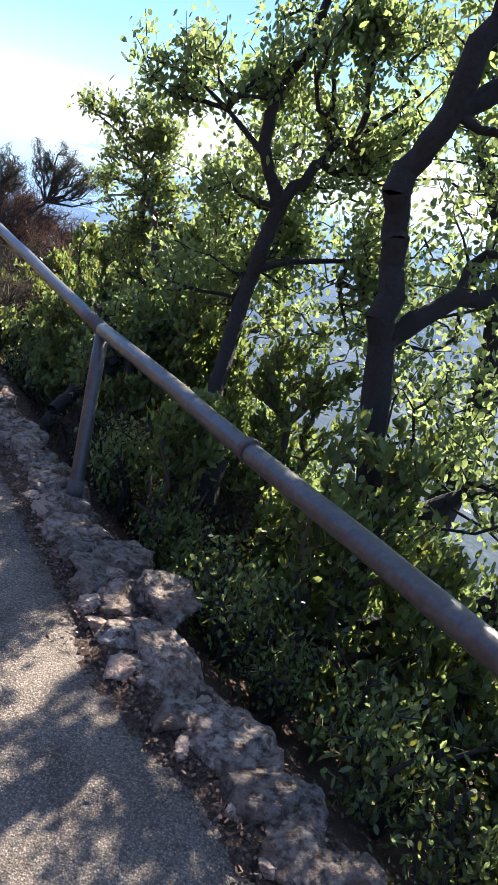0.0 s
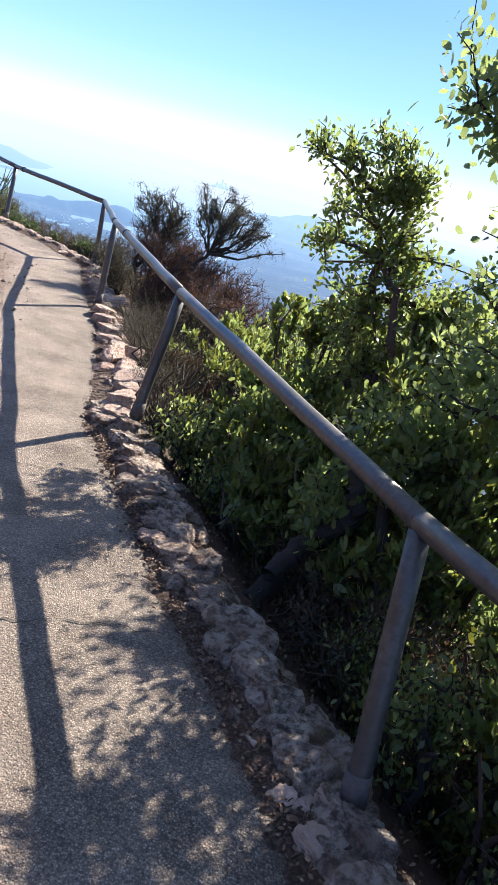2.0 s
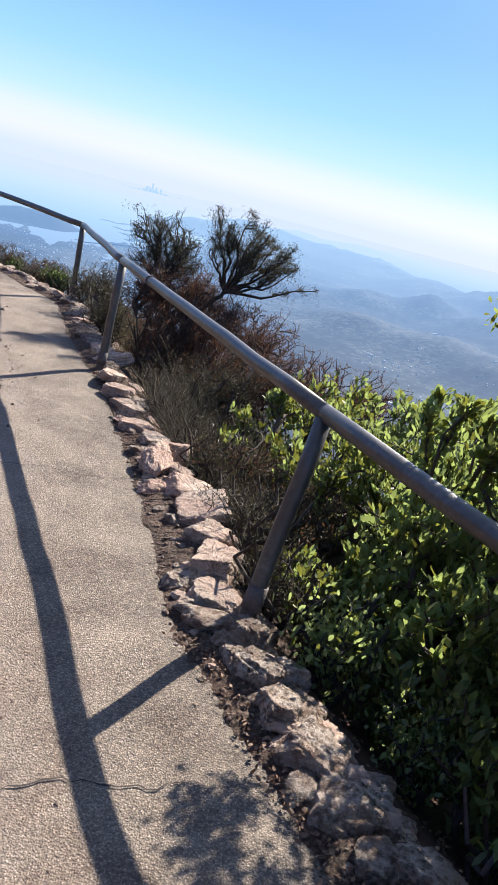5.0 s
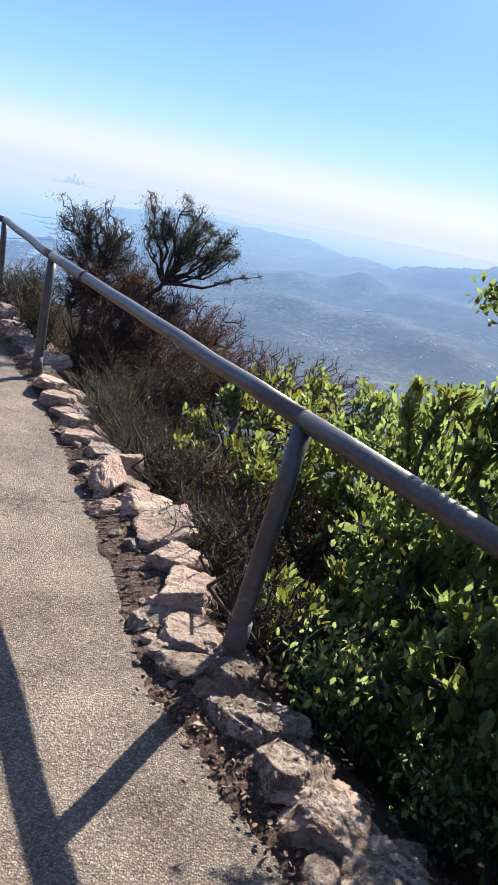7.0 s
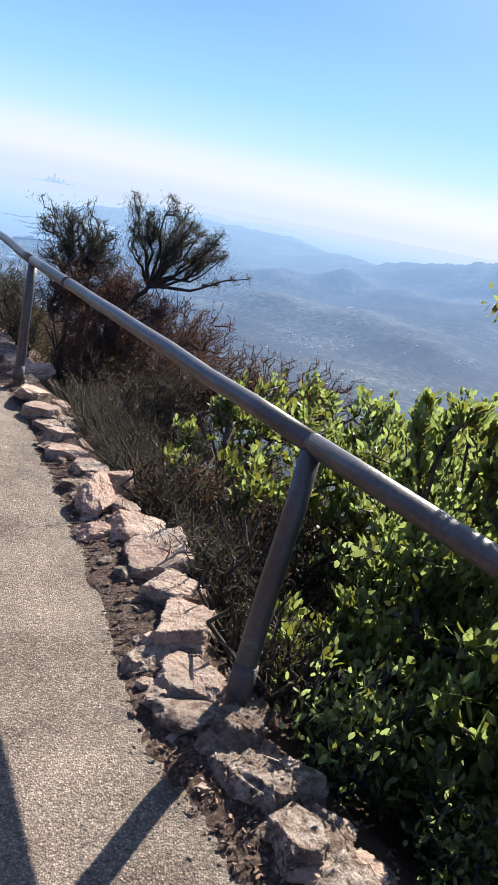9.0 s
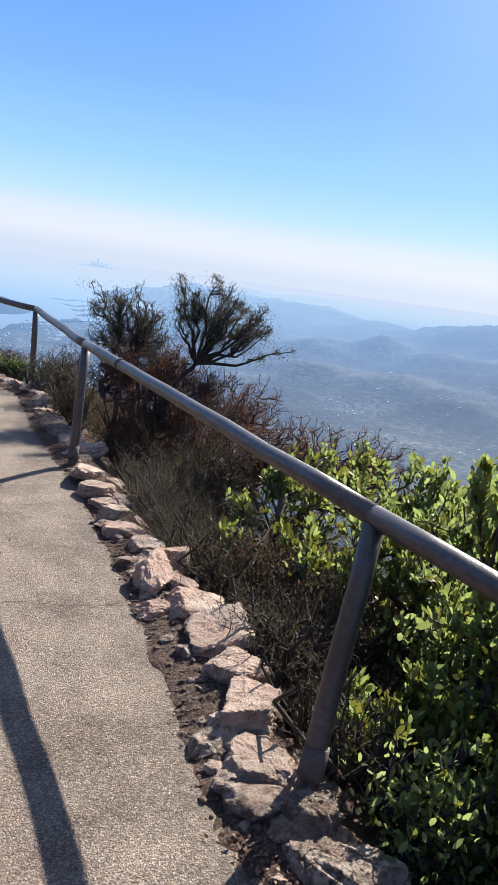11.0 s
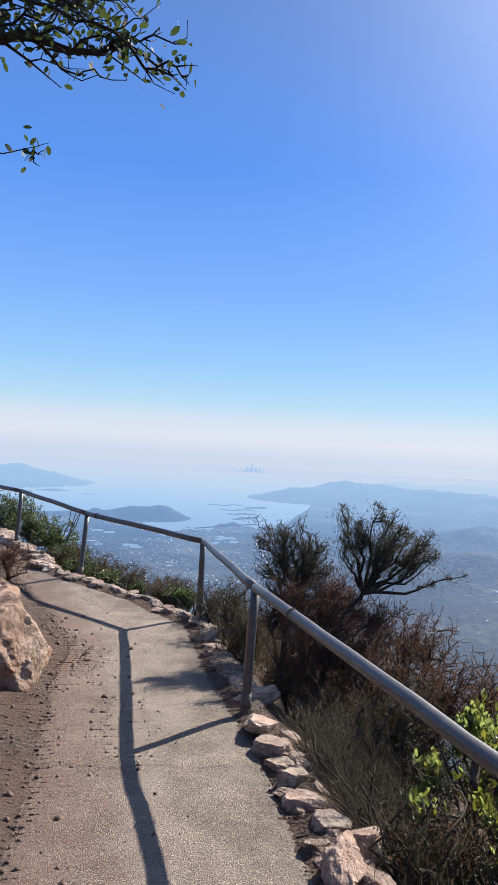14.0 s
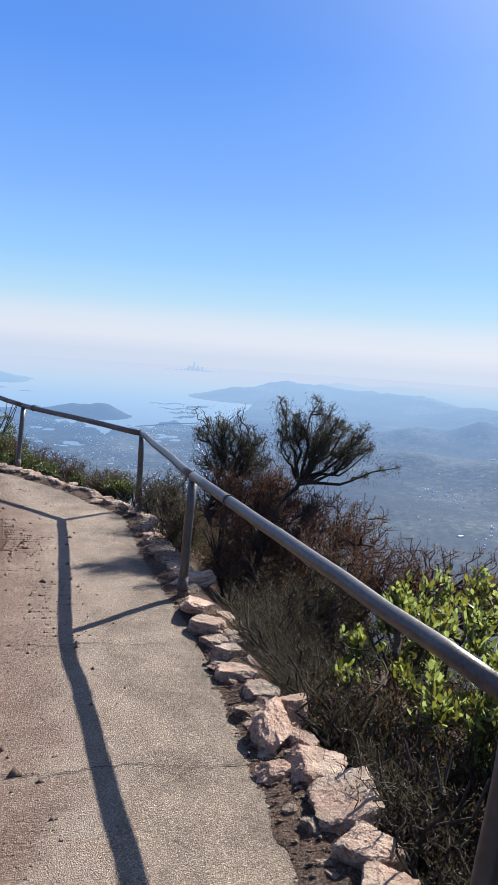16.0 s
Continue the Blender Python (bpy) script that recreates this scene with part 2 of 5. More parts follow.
M_REDBARK = surface("red_bark", 45, 7.0, [(0.3, (0.035, 0.017, 0.013)), (0.7, (0.091, 0.049, 0.035))], (0.049, 0.042, 0.038), 0.75, 0.8, 0.006)
M_TWIG = surface("grey_twig", 60, 9.0, [(0.3, (0.016, 0.012, 0.009)), (0.7, (0.048, 0.037, 0.029))], (0.047, 0.035, 0.026), 0.9, 0.6, 0.004)
M_MANZ = leaf_material("manzanita_leaf", (0.042, 0.056, 0.020), (0.110, 0.140, 0.056), (0.36, 0.45, 0.13), 0.42, 0.54)
M_MANZ_Y = leaf_material("young_leaf", (0.046, 0.056, 0.013), (0.105, 0.115, 0.026), (0.24, 0.25, 0.04), 0.42, 0.45)
M_OAK = leaf_material("oak_leaf", (0.045, 0.064, 0.028), (0.118, 0.150, 0.066), (0.40, 0.49, 0.17), 0.40, 0.56)
M_NEEDLE = leaf_material("needle_leaf", (0.018, 0.017, 0.011), (0.054, 0.049, 0.032), (0.10, 0.088, 0.045), 0.6, 0.35)
M_BROWN = leaf_material("dry_scrub_leaf", (0.036, 0.019, 0.012), (0.092, 0.048, 0.030), (0.187, 0.093, 0.055), 0.8, 0.35)
M_BROOM = surface("broom_twig", 60, 9.0, [(0.3, (0.026, 0.022, 0.013)), (0.7, (0.078, 0.063, 0.038))], (0.042, 0.035, 0.020), 0.85, 0.6, 0.004)
M_STRAW = leaf_material("straw", (0.055, 0.043, 0.024), (0.125, 0.100, 0.055), (0.210, 0.168, 0.090), 0.7, 0.3)
M_DARKGREEN = leaf_material("chaparral_leaf", (0.012, 0.021, 0.009), (0.033, 0.051, 0.018), (0.084, 0.120, 0.030), 0.72, 0.35)
M_LITTER = leaf_material("leaf_litter", (0.045, 0.024, 0.015), (0.20, 0.12, 0.075), (0.120, 0.084, 0.048), 0.7, 0.1)
# far surfaces with haze glow in the material; last value is its length
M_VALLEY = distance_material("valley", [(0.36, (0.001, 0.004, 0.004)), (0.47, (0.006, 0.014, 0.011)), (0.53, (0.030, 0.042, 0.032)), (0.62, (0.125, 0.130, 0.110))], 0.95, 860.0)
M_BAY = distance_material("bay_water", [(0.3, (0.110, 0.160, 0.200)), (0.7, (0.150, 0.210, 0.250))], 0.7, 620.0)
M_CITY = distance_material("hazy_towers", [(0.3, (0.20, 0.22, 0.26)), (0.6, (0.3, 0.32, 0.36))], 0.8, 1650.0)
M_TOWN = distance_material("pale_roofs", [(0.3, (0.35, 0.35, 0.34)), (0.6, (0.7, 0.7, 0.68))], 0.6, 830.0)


# ---- plan ----
RIGHT = [(1.75, -3.0), (1.35, -0.5), (0.85, 1.0), (0.36, 2.13), (0.0, 2.56), (-0.27, 3.12), (-0.52, 3.66), (-0.76, 4.11), (-1.02, 4.54), (-1.25, 5.01), (-1.52, 5.55), (-1.85, 6.15),
         (-2.02, 6.95), (-2.27, 7.8), (-2.60, 8.8), (-2.88, 9.5), (-3.28, 10.5), (-3.75, 11.9), (-4.62, 12.85), (-5.3, 13.3), (-5.9, 13.6), (-6.5, 14.15), (-7.25, 15.1), (-8.2, 16.2), (-9.8, 17.2), (-12.5, 18.0)]
LEFT = [(0.0, -3.0), (-0.45, -0.5), (-1.05, 1.0), (-1.9, 3.0), (-2.68, 4.7), (-3.2, 6.0), (-3.55, 7.3), (-3.85, 8.2), (-4.3, 9.5), (-4.65, 10.7), (-5.27, 11.8), (-6.07, 13.0), (-6.94, 14.15), (-8.6, 15.2), (-10.2, 15.8), (-12.5, 16.3)]
TRAIL_Z = [(-5, 0.02), (6, 0.0), (8.2, -0.06), (9.5, -0.06), (12.5, -0.10), (13.7, -0.01), (15.4, 0.12), (19, 0.35)]


SLOPE_R = [(30, -80), (4, -12)] + RIGHT + [(-20, 19.5), (-90, 25)]
SLOPE_L = [(25, -85), (1.2, -12)] + LEFT + [(-20, 17.5), (-90, 22)]


def trail_z(y):
    return np.interp(y, [a for a, b in TRAIL_Z], [b for a, b in TRAIL_Z])


def resample(line, step):
    pts = np.array(line, float)
    seg = np.hypot(*np.diff(pts, axis=0).T)
    s = np.concatenate(([0], np.cumsum(seg)))
    t = np.linspace(0, s[-1], max(2, int(s[-1] / step)))
    # light smoothing of the corners
    xy = np.stack([np.interp(t, s, pts[:, 0]), np.interp(t, s, pts[:, 1])], 1)
    for _ in range(int(0.25 / step) + 1):
        xy[1:-1] = (xy[:-2] + 2 * xy[1:-1] + xy[2:]) / 4
    return xy


def signed_distance(x, y, line):
    """Distance from a polyline, positive to the right of its direction."""
    pts = np.array(line, float)
    best = np.full(x.shape, 1e9)
    sign = np.ones(x.shape)
    for (ax, ay), (bx, by) in zip(pts[:-1], pts[1:]):
        dx, dy = bx - ax, by - ay
        t = np.clip(((x - ax) * dx + (y - ay) * dy) / (dx * dx + dy * dy), 0, 1)
        d = np.hypot(x - ax - t * dx, y - ay - t * dy)
        near = d < best
        best = np.where(near, d, best)
        sign = np.where(near, np.sign((x - ax) * dy - (y - ay) * dx), sign)
    return best * np.where(sign == 0, 1, sign)


def ripple(x, y, k):
    return (np.sin(x * 1.7 * k + 1.3) * np.cos(y * 1.3 * k + 0.4) + 0.5 * np.sin(x * 3.9 * k + y * 2.7 * k) + 0.3 * np.cos(x * 7.1 * k - y * 6.3 * k + 2)) / 1.8


def ground_height(x, y):
    r = signed_distance(x, y, SLOPE_R)
    lft = -signed_distance(x, y, SLOPE_L)
    z = trail_z(y) - 0.03
    out_r = np.clip(r - 0.22, 0, None)
    z = z - 0.20 * np.clip(out_r / 0.3, 0, 1) - 0.45 * np.clip(out_r - 0.2, 0, 1.6) - 0.78 * np.clip(out_r - 1.8, 0, None)
    up = np.clip(lft - 0.35, 0, None)
    z = z + np.minimum(0.55 * up, 14 + 0.02 * up) + 0.055 * np.clip((lft + 0.16) / 0.2, 0, 1) + 0.03 * np.clip((r + 0.10) / 0.12, 0, 1) * (r < 0.22)
    z = z + 0.012 * np.clip(np.maximum(r + 0.15, lft + 0.2) * 8, 0, 1) * (ripple(x, y, 9.0) + ripple(y, x, 4.3))
    off = np.clip(np.maximum(r - 0.2, lft - 0.1), 0, 1)
    z = z + off * (0.09 * ripple(x, y, 1.3) + 0.04 * ripple(x, y, 4.1)) + np.clip(np.maximum(r, lft) / 20, 0, 1) * 1.5 * ripple(x, y, 0.12)
    return np.maximum(z, -76)


def mesh_object(name, verts, faces, mat, parent=None, smooth=False, label=""):
    me = bpy.data.meshes.new(name)
    me.from_pydata([tuple(v) for v in verts], [], [tuple(f) for f in faces])
    me.update()
    if smooth:
        me.polygons.foreach_set("use_smooth", [True] * len(me.polygons))
    me.materials.append(mat)
    ob = new(name, me)
    if parent:
        ob.parent = parent
    if label:
        tagged(ob, label)
    return ob


def array_mesh(name, verts, loops, sizes, mat, smooth=False):
    """A mesh from numpy arrays: vertices, corner indices, corners per face."""
    me = bpy.data.meshes.new(name)
    me.vertices.add(len(verts))
    me.vertices.foreach_set("co", np.ascontiguousarray(verts, np.float32).ravel())
    me.loops.add(len(loops))
    me.loops.foreach_set("vertex_index", np.ascontiguousarray(loops, np.int32))
    me.polygons.add(len(sizes))
    starts = np.concatenate(([0], np.cumsum(sizes)[:-1]))
    me.polygons.foreach_set("loop_start", starts.astype(np.int32))
    me.polygons.foreach_set("loop_total", np.asarray(sizes, np.int32))
    if smooth:
        me.polygons.foreach_set("use_smooth", np.ones(len(sizes), bool))
    me.update(calc_edges=True)
    me.materials.append(mat)
    return me


def part(name, bm, mat, parent, label=""):
    me = bpy.data.meshes.new(name)
    bm.to_mesh(me)
    bm.free()
    me.materials.append(mat)
    ob = new(name, me)
    ob.parent = parent
    if label:
        tagged(ob, label)
    return ob


def grid_mesh(name, X, Y, Z, mat, smooth=True):
    n, m = X.shape
    v = np.stack([X, Y, Z], -1).reshape(-1, 3)
    i = np.arange(n * m).reshape(n, m)
    q = np.stack([i[:-1, :-1], i[1:, :-1], i[1:, 1:], i[:-1, 1:]], -1).reshape(-1)
    return array_mesh(name, v, q, np.full((n - 1) * (m - 1), 4), mat, smooth)


# ---- ground, trail ----
u = np.linspace(-1, 1, 321)
spread = 130 * np.sinh(5.2 * u) / np.sinh(5.2)
GX, GY = np.meshgrid(-2.2 + spread, 6.5 + spread, indexing="ij")
ground = new("ground", grid_mesh("ground", GX, GY, ground_height(GX, GY), M_EARTH))
tagged(ground, "steep brown mountainside of bare earth and leaf litter", "ground", kind="structure")

rng = np.random.default_rng(5)
edge_r = resample(RIGHT, 0.06)
edge_l = resample(LEFT, 0.06)
n_along = 420
ti = np.linspace(0, 1, n_along)


def along(edge, t):
    k = t * (len(edge) - 1)
    return np.stack([np.interp(k, np.arange(len(edge)), edge[:, c]) for c in (0, 1)], 1)


ER, EL = along(edge_r, ti), along(edge_l, ti)
across = np.linspace(0, 1, 25)
TX = ER[:, None, 0] * (1 - across) + EL[:, None, 0] * across
TY = ER[:, None, 1] * (1 - across) + EL[:, None, 1] * across
wob = np.cumsum(rng.normal(0, 0.012, (n_along, 2)), 0)
wob = wob - np.stack([np.convolve(wob[:, c], np.ones(41) / 41, "same") for c in (0, 1)], 1)
TX[:, 0] += wob[:, 0] * 0.8 + 0.02 * ripple(TX[:, 0], TY[:, 0], 5)
TX[:, -1] += wob[:, 1] + 0.04 * ripple(TX[:, -1], TY[:, -1], 4)
TZ = trail_z(TY) + 0.008 * ripple(TX, TY, 1.6) + 0.02 * np.minimum(1, np.minimum(across, 1 - across) * 9) - 0.012
TZ[:, 0] -= 0.03
TZ[:, -1] -= 0.03
trail = new("path", grid_mesh("path", TX, TY, TZ, M_ASPHALT))
width = np.hypot(ER[:, 0] - EL[:, 0], ER[:, 1] - EL[:, 1])[:, None]
for key, val in (("from_right", across[None] * width), ("from_left", (1 - across[None]) * width)):
    trail.data.attributes.new(key, 'FLOAT', 'POINT').data.foreach_set("value", np.ascontiguousarray(val, np.float32).ravel())
tagged(trail, "narrow worn grey asphalt footpath along the hillside", "footpath", kind="structure")


def grit_bank(name, edge, sign, offs, lift, label):
    """A rough ridge of grit drifted along one edge of the path."""
    t = np.gradient(edge, axis=0)
    t = t / np.hypot(t[:, 0], t[:, 1])[:, None]
    o = np.array(offs)[None, :] + 0.035 * ripple(edge[:, :1] * 1.3, edge[:, 1:], 2.5) + 0.018 * ripple(edge[:, 1:], edge[:, :1], 9) + rng.normal(0, 0.006, (len(edge), len(offs)))
    X = edge[:, :1] + sign * t[:, 1:] * o
    Y = edge[:, 1:] - sign * t[:, :1] * o
    Z = trail_z(Y) + np.array(lift)[None, :] + 0.010 * ripple(X, Y, 8) + 0.006 * ripple(Y, X, 21) + rng.normal(0, 0.0045, X.shape)
    return tagged(new(name, grid_mesh(name, X, Y, Z, M_GRIT)), label, "dirt", kind="structure")


fine_r = resample(RIGHT, 0.025)
grit_bank("shoulder", fine_r[40:-40], 1, (-0.12, -0.07, -0.03, 0.0, 0.03, 0.07, 0.11, 0.16, 0.21, 0.28), (-0.022, -0.006, 0.001, 0.007, 0.012, 0.018, 0.022, 0.016, 0.0, -0.08), "dark gritty dirt drifted along the outer path edge")


def crack(start, end, width, seed):
    r = random.Random(seed)
    n = 40
    vs, fs = [], []
    for i in range(n):
        f = i / (n - 1)
        x = start[0] + (end[0] - start[0]) * f
        y = start[1] + (end[1] - start[1]) * f + 0.02 * math.sin(f * 14 + seed) + r.uniform(-0.012, 0.012)
        w = width * r.uniform(0.4, 1.2) * min(1, 6 * (1 - abs(2 * f - 1)) + 0.2)
        z = float(trail_z(y)) + 0.008 * float(ripple(np.array(x), np.array(y), 1.6)) + 0.0125
        vs += [(x, y - w, z), (x, y + w, z)]
        if i:
            k = 2 * i
            fs.append((k - 2, k, k + 1, k - 1))
    return mesh_object("crack", vs, fs, M_CRACK, trail)


crack((-2.02, 7.40), (-3.35, 6.98), 0.0035, 1)
crack((-2.75, 8.55), (-3.75, 8.28), 0.003, 2)
crack((-1.75, 5.36), (-2.65, 5.05), 0.003, 3)
crack((-3.9, 11.3), (-4.9, 11.1), 0.003, 4)
crack((-1.0, 4.3), (-2.3, 3.9), 0.003, 5)

# ---- distance: valley, bay, hills, city ----
# azimuth, distance, height, half width in degrees, half depth in metres
HILLS = [(-25.5, 1650, 33, 3.6, 170), (-20.3, 1235, 4.5, 1.5, 22), (-22.8, 1300, 5, 1.6, 30), (-29.0, 1500, 20, 3.0, 150), (-14.6, 850, 15, 1.6, 45), (-17.2, 840, 11, 2.0, 45), (-21.0, 820, 8, 2.4, 60), (-25.0, 790, 7, 2.6, 60),
         (-1.6, 1450, 27, 2.6, 160), (2.0, 1500, 22, 3.2, 180), (-5.2, 1380, 15, 2.4, 110), (6.5, 1400, 20, 3.2, 170), (10.3, 1350, 19, 2.6, 160), (13.8, 1150, 20, 3.0, 140), (17.5, 1000, 12, 3.4, 130), (21, 950, 34, 5, 150),
         (26.5, 900, 40, 4, 140), (33, 850, 46, 6, 160), (3.0, 2300, 20, 2.2, 140), (8.0, 2500, 16, 3, 160),
         (13.9, 800, 22, 2.0, 70), (9.5, 760, 17, 3.0, 80), (18.0, 720, 14, 3.0, 80), (24, 650, 22, 5, 90), (15.5, 540, 13, 3.5, 60), (9.0, 560, 12, 3.5, 60), (21, 480, 13, 4, 60), (3.5, 700, 7, 3.0, 70),
         (-42, 900, 40, 7, 250), (45, 800, 60, 8, 250), (60, 900, 80, 9, 300), (-60, 900, 70, 9, 300)]


def valley_height(az, d):
    z = np.full(az.shape, -73.2)
    shore = 760 + 55 * np.sin(az * 0.55) + 26 * np.sin(az * 1.9 + 1) + 12 * np.sin(az * 5.3)
    shore = np.where(az > -6, shore + (az + 6) * 170, shore)
    shore = np.where(az < -26, shore + (-26 - az) * 60, shore)
    land = np.clip((shore - d) / 40, -1, 1)
    z = z + 1.9 * np.where(land > 0, np.minimum(1, land * 3), np.maximum(land, -0.4) * 2)
    x, y = np.sin(np.radians(az)) * d, np.cos(np.radians(az)) * d
    rough = 1 + 0.16 * ripple(x, y, 0.012) + 0.10 * ripple(y, x, 0.031) + 0.05 * ripple(x, y, 0.09)
    for a, dist, h, wa, wd in HILLS:
        g = np.exp(-((az - a) / wa) ** 2 - ((d - dist) / wd) ** 2)
        z = z + h * g * rough
    z = z + np.clip((500 - d) / 300, 0, 1) * np.where(az > 0, 1, 0.4) * (4 + 3 * ripple(x, y, 0.02))
    z = z + np.clip((az + 3) / 6, 0, 1) * np.clip((d - 150) / 200, 0, 1) * np.clip((1200 - d) / 500, 0, 1) * (0.9 * ripple(x, y, 0.022) + 0.5 * ripple(y, x, 0.08) + 0.7 * ripple(x, y, 0.31))
    pond = np.clip((ripple(x, y, 0.03) + 0.6 * ripple(y, x, 0.07) - 0.55) * 4, 0, 1) * np.clip((d - 540) / 40, 0, 1) * np.clip((-5 - az) / 2, 0, 1) * (z < -69.5)
    return z - 2.2 * pond


az = np.concatenate((np.linspace(-180, -45, 40)[:-1], np.linspace(-45, 45, 420), np.linspace(45, 180, 40)[1:]))
dist = 95 * (4900 / 95) ** np.linspace(0, 1, 200)
AZ, DD = np.meshgrid(az, dist, indexing="ij")
VX, VY = HAZE.x + np.sin(np.radians(AZ)) * DD, HAZE.y + np.cos(np.radians(AZ)) * DD
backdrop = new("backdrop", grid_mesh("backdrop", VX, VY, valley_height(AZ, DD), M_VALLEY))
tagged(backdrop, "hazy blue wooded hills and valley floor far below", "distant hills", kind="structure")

az2 = np.linspace(-180, 180, 181)
d2 = 400 * (4950 / 400) ** np.linspace(0, 1, 60)
A2, D2 = np.meshgrid(az2, d2, indexing="ij")
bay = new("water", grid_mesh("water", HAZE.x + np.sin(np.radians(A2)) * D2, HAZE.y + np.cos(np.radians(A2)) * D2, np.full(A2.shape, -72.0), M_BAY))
tagged(bay, "pale blue hazy bay water far below", "bay", kind="structure")


def polar(a, d, z=None):
    x, y = HAZE.x + math.sin(math.radians(a)) * d, HAZE.y + math.cos(math.radians(a)) * d
    if z is None:
        z = float(valley_height(np.array(a), np.array(d)))
    return x, y, z


def boxes(name, items, mat):
    """Small blocks, each with a pitched top, joined: (x, y, z, width, depth, height, turn)."""
    vs, fs = [], []
    for x, y, z, w, d, h, a in items:
        c, s = math.cos(a), math.sin(a)
        k = len(vs)
        for zz in (z - 0.5, z + h):
            for px, py in ((-w, -d), (w, -d), (w, d), (-w, d)):
                vs.append((x + px * c - py * s, y + px * s + py * c, zz))
        vs += [(x - w * c, y - w * s, z + h * 1.35), (x + w * c, y + w * s, z + h * 1.35)]
        fs += [(k, k + 1, k + 5, k + 4), (k + 1, k + 2, k + 6, k + 5), (k + 2, k + 3, k + 7, k + 6), (k + 3, k, k + 4, k + 7),
               (k + 4, k + 5, k + 9, k + 8), (k + 6, k + 7, k + 8, k + 9), (k + 5, k + 6, k + 9), (k + 7, k + 4, k + 8)]
    return mesh_object(name, vs, fs, mat)


r = random.Random(3)
houses = []
while len(houses) < 1600:
    a, d = r.uniform(-27, 26), 330 * (760 / 330) ** r.random()
    dense = 0.5 + 0.5 * math.sin(a * 0.9 + 2) * math.sin(d * 0.021 + a * 0.3)
    if a > -4:
        dense *= 0.06 * (1 if d < 520 else 0.4) * (1 + math.sin(a * 2.3) * math.sin(d * 0.05))
    if r.random() > dense:
        continue
    x, y, z = polar(a, d)
    if z < -72.2:
        continue
    s = r.uniform(0.3, 0.85) if a < -4 else r.uniform(0.2, 0.55)
    houses.append((x, y, z, s, s * r.uniform(0.5, 0.8), r.uniform(0.3, 0.6) if a < -4 else 0.12, r.uniform(0, 3.1)))
for a, d, w, dd in ((13.2, 330, 1.2, 1.0), (-17.5, 560, 3.0, 1.2), (-20, 600, 3.6, 1.4), (-14, 480, 2.0, 1.0)):
    x, y, z = polar(a, d)
    houses.append((x, y, z, w, dd, 0.4, 0.3))
for a0, d0, num, sp in ((11.3, 450, 34, 0.8), (13.2, 440, 16, 0.6), (14.6, 475, 10, 0.6), (18.0, 455, 16, 1.5), (15.2, 330, 12, 0.5)):
    for _ in range(num):
        x, y, z = polar(a0 + r.gauss(0, sp), d0 + r.gauss(0, 16))
        s = r.uniform(0.22, 0.55)
        houses.append((x, y, z + 0.3, s, s * 0.8, 0.14, r.uniform(0, 3.1)))
town = boxes("town_buildings", houses, M_TOWN)
tagged(town, "tiny pale roofs of the town scattered over the valley", "town", kind="stuff")

towers = []
for i in range(60):
    a = -8.0 + r.gauss(0, 0.9)
    h = 10 * math.exp(-((a + 8.0) / 0.8) ** 2) * r.uniform(0.3, 1) + 2
    x, y, _ = polar(a, 3600 + r.uniform(-60, 60))
    towers.append((x, y, -72, r.uniform(2, 5), 3, h, 0.1))
for a, h, w in ((-8.02, 30, 4), (-7.75, 19, 4), (-8.4, 17, 5), (-8.2, 15, 5), (-7.4, 16, 4)):
    x, y, _ = polar(a, 3590)
    towers.append((x, y, -72, w, 3, h, 0.1))
skyline = boxes("city_skyline", towers, M_CITY)
tagged(skyline, "faint hazy skyline of city towers beyond the bay", "city", kind="stuff")


def ribbon(name, pts, width, lift, mat, label, category):
    vs, fs = [], []
    for i, (a, d) in enumerate(pts):
        x, y, z = polar(a, d)
        z = max(z, -72) + lift
        a2, dd2 = pts[min(i + 1, len(pts) - 1)] if i < len(pts) - 1 else pts[i]
        a1, dd1 = pts[i - 1] if i else pts[i]
        x2, y2, _ = polar(a2, dd2, 0)
        x1, y1, _ = polar(a1, dd1, 0)
        t = Vector((x2 - x1, y2 - y1, 0)).normalized()
        n = Vector((-t.y, t.x, 0)) * width
        k = len(vs)
        vs += [(x - n.x, y - n.y, z), (x + n.x, y + n.y, z), (x - n.x, y - n.y, z - 0.8), (x + n.x, y + n.y, z - 0.8)]
        if i:
            fs += [(k - 4, k, k + 1, k - 3), (k - 4, k - 2, k + 2, k), (k - 3, k + 1, k + 3, k - 1)]
    return tagged(mesh_object(name, vs, fs, mat), label, category)


ribbon("bridge", [(-12.2 + 0.25 * i, 735 + 4 * i) for i in range(20)], 1.2, 0.9, M_VALLEY, "long low causeway bridge crossing the bay inlet", "bridge")
ribbon("highway", [(-6.9 - 0.5 * math.sin(i * 0.35), 700 - 16 * i) for i in range(15)], 0.35, 0.6, M_TOWN, "pale curving highway on the valley floor", "road")
ribbon("hill_road", [(14.75, 549), (15.1, 560), (15.5, 575), (15.93, 593), (15.8, 605), (15.43, 623)], 0.22, 0.7, M_TOWN, "pale dirt road winding over the wooded ridge", "road")

# low mudflats in the bay: azimuth, distance, length in degrees, half width
for k, (a0, d0, span, w) in enumerate(((-11.2, 1090, 2.6, 7), (-10.4, 1000, 2.9, 6), (-9.6, 935, 1.9, 5), (-9.2, 870, 1.4, 4), (-8.3, 1060, 1.4, 8))):
    flat = [(a0 + span * i / 12, d0 + 14 * math.sin(i * 0.9 + k) + 2.2 * i) for i in range(13)]
    ribbon("mudflat", flat, w * (0.6 + 0.1 * k), 0.25, M_VALLEY, "low dark mudflat lying in the pale bay water", "mudflat")

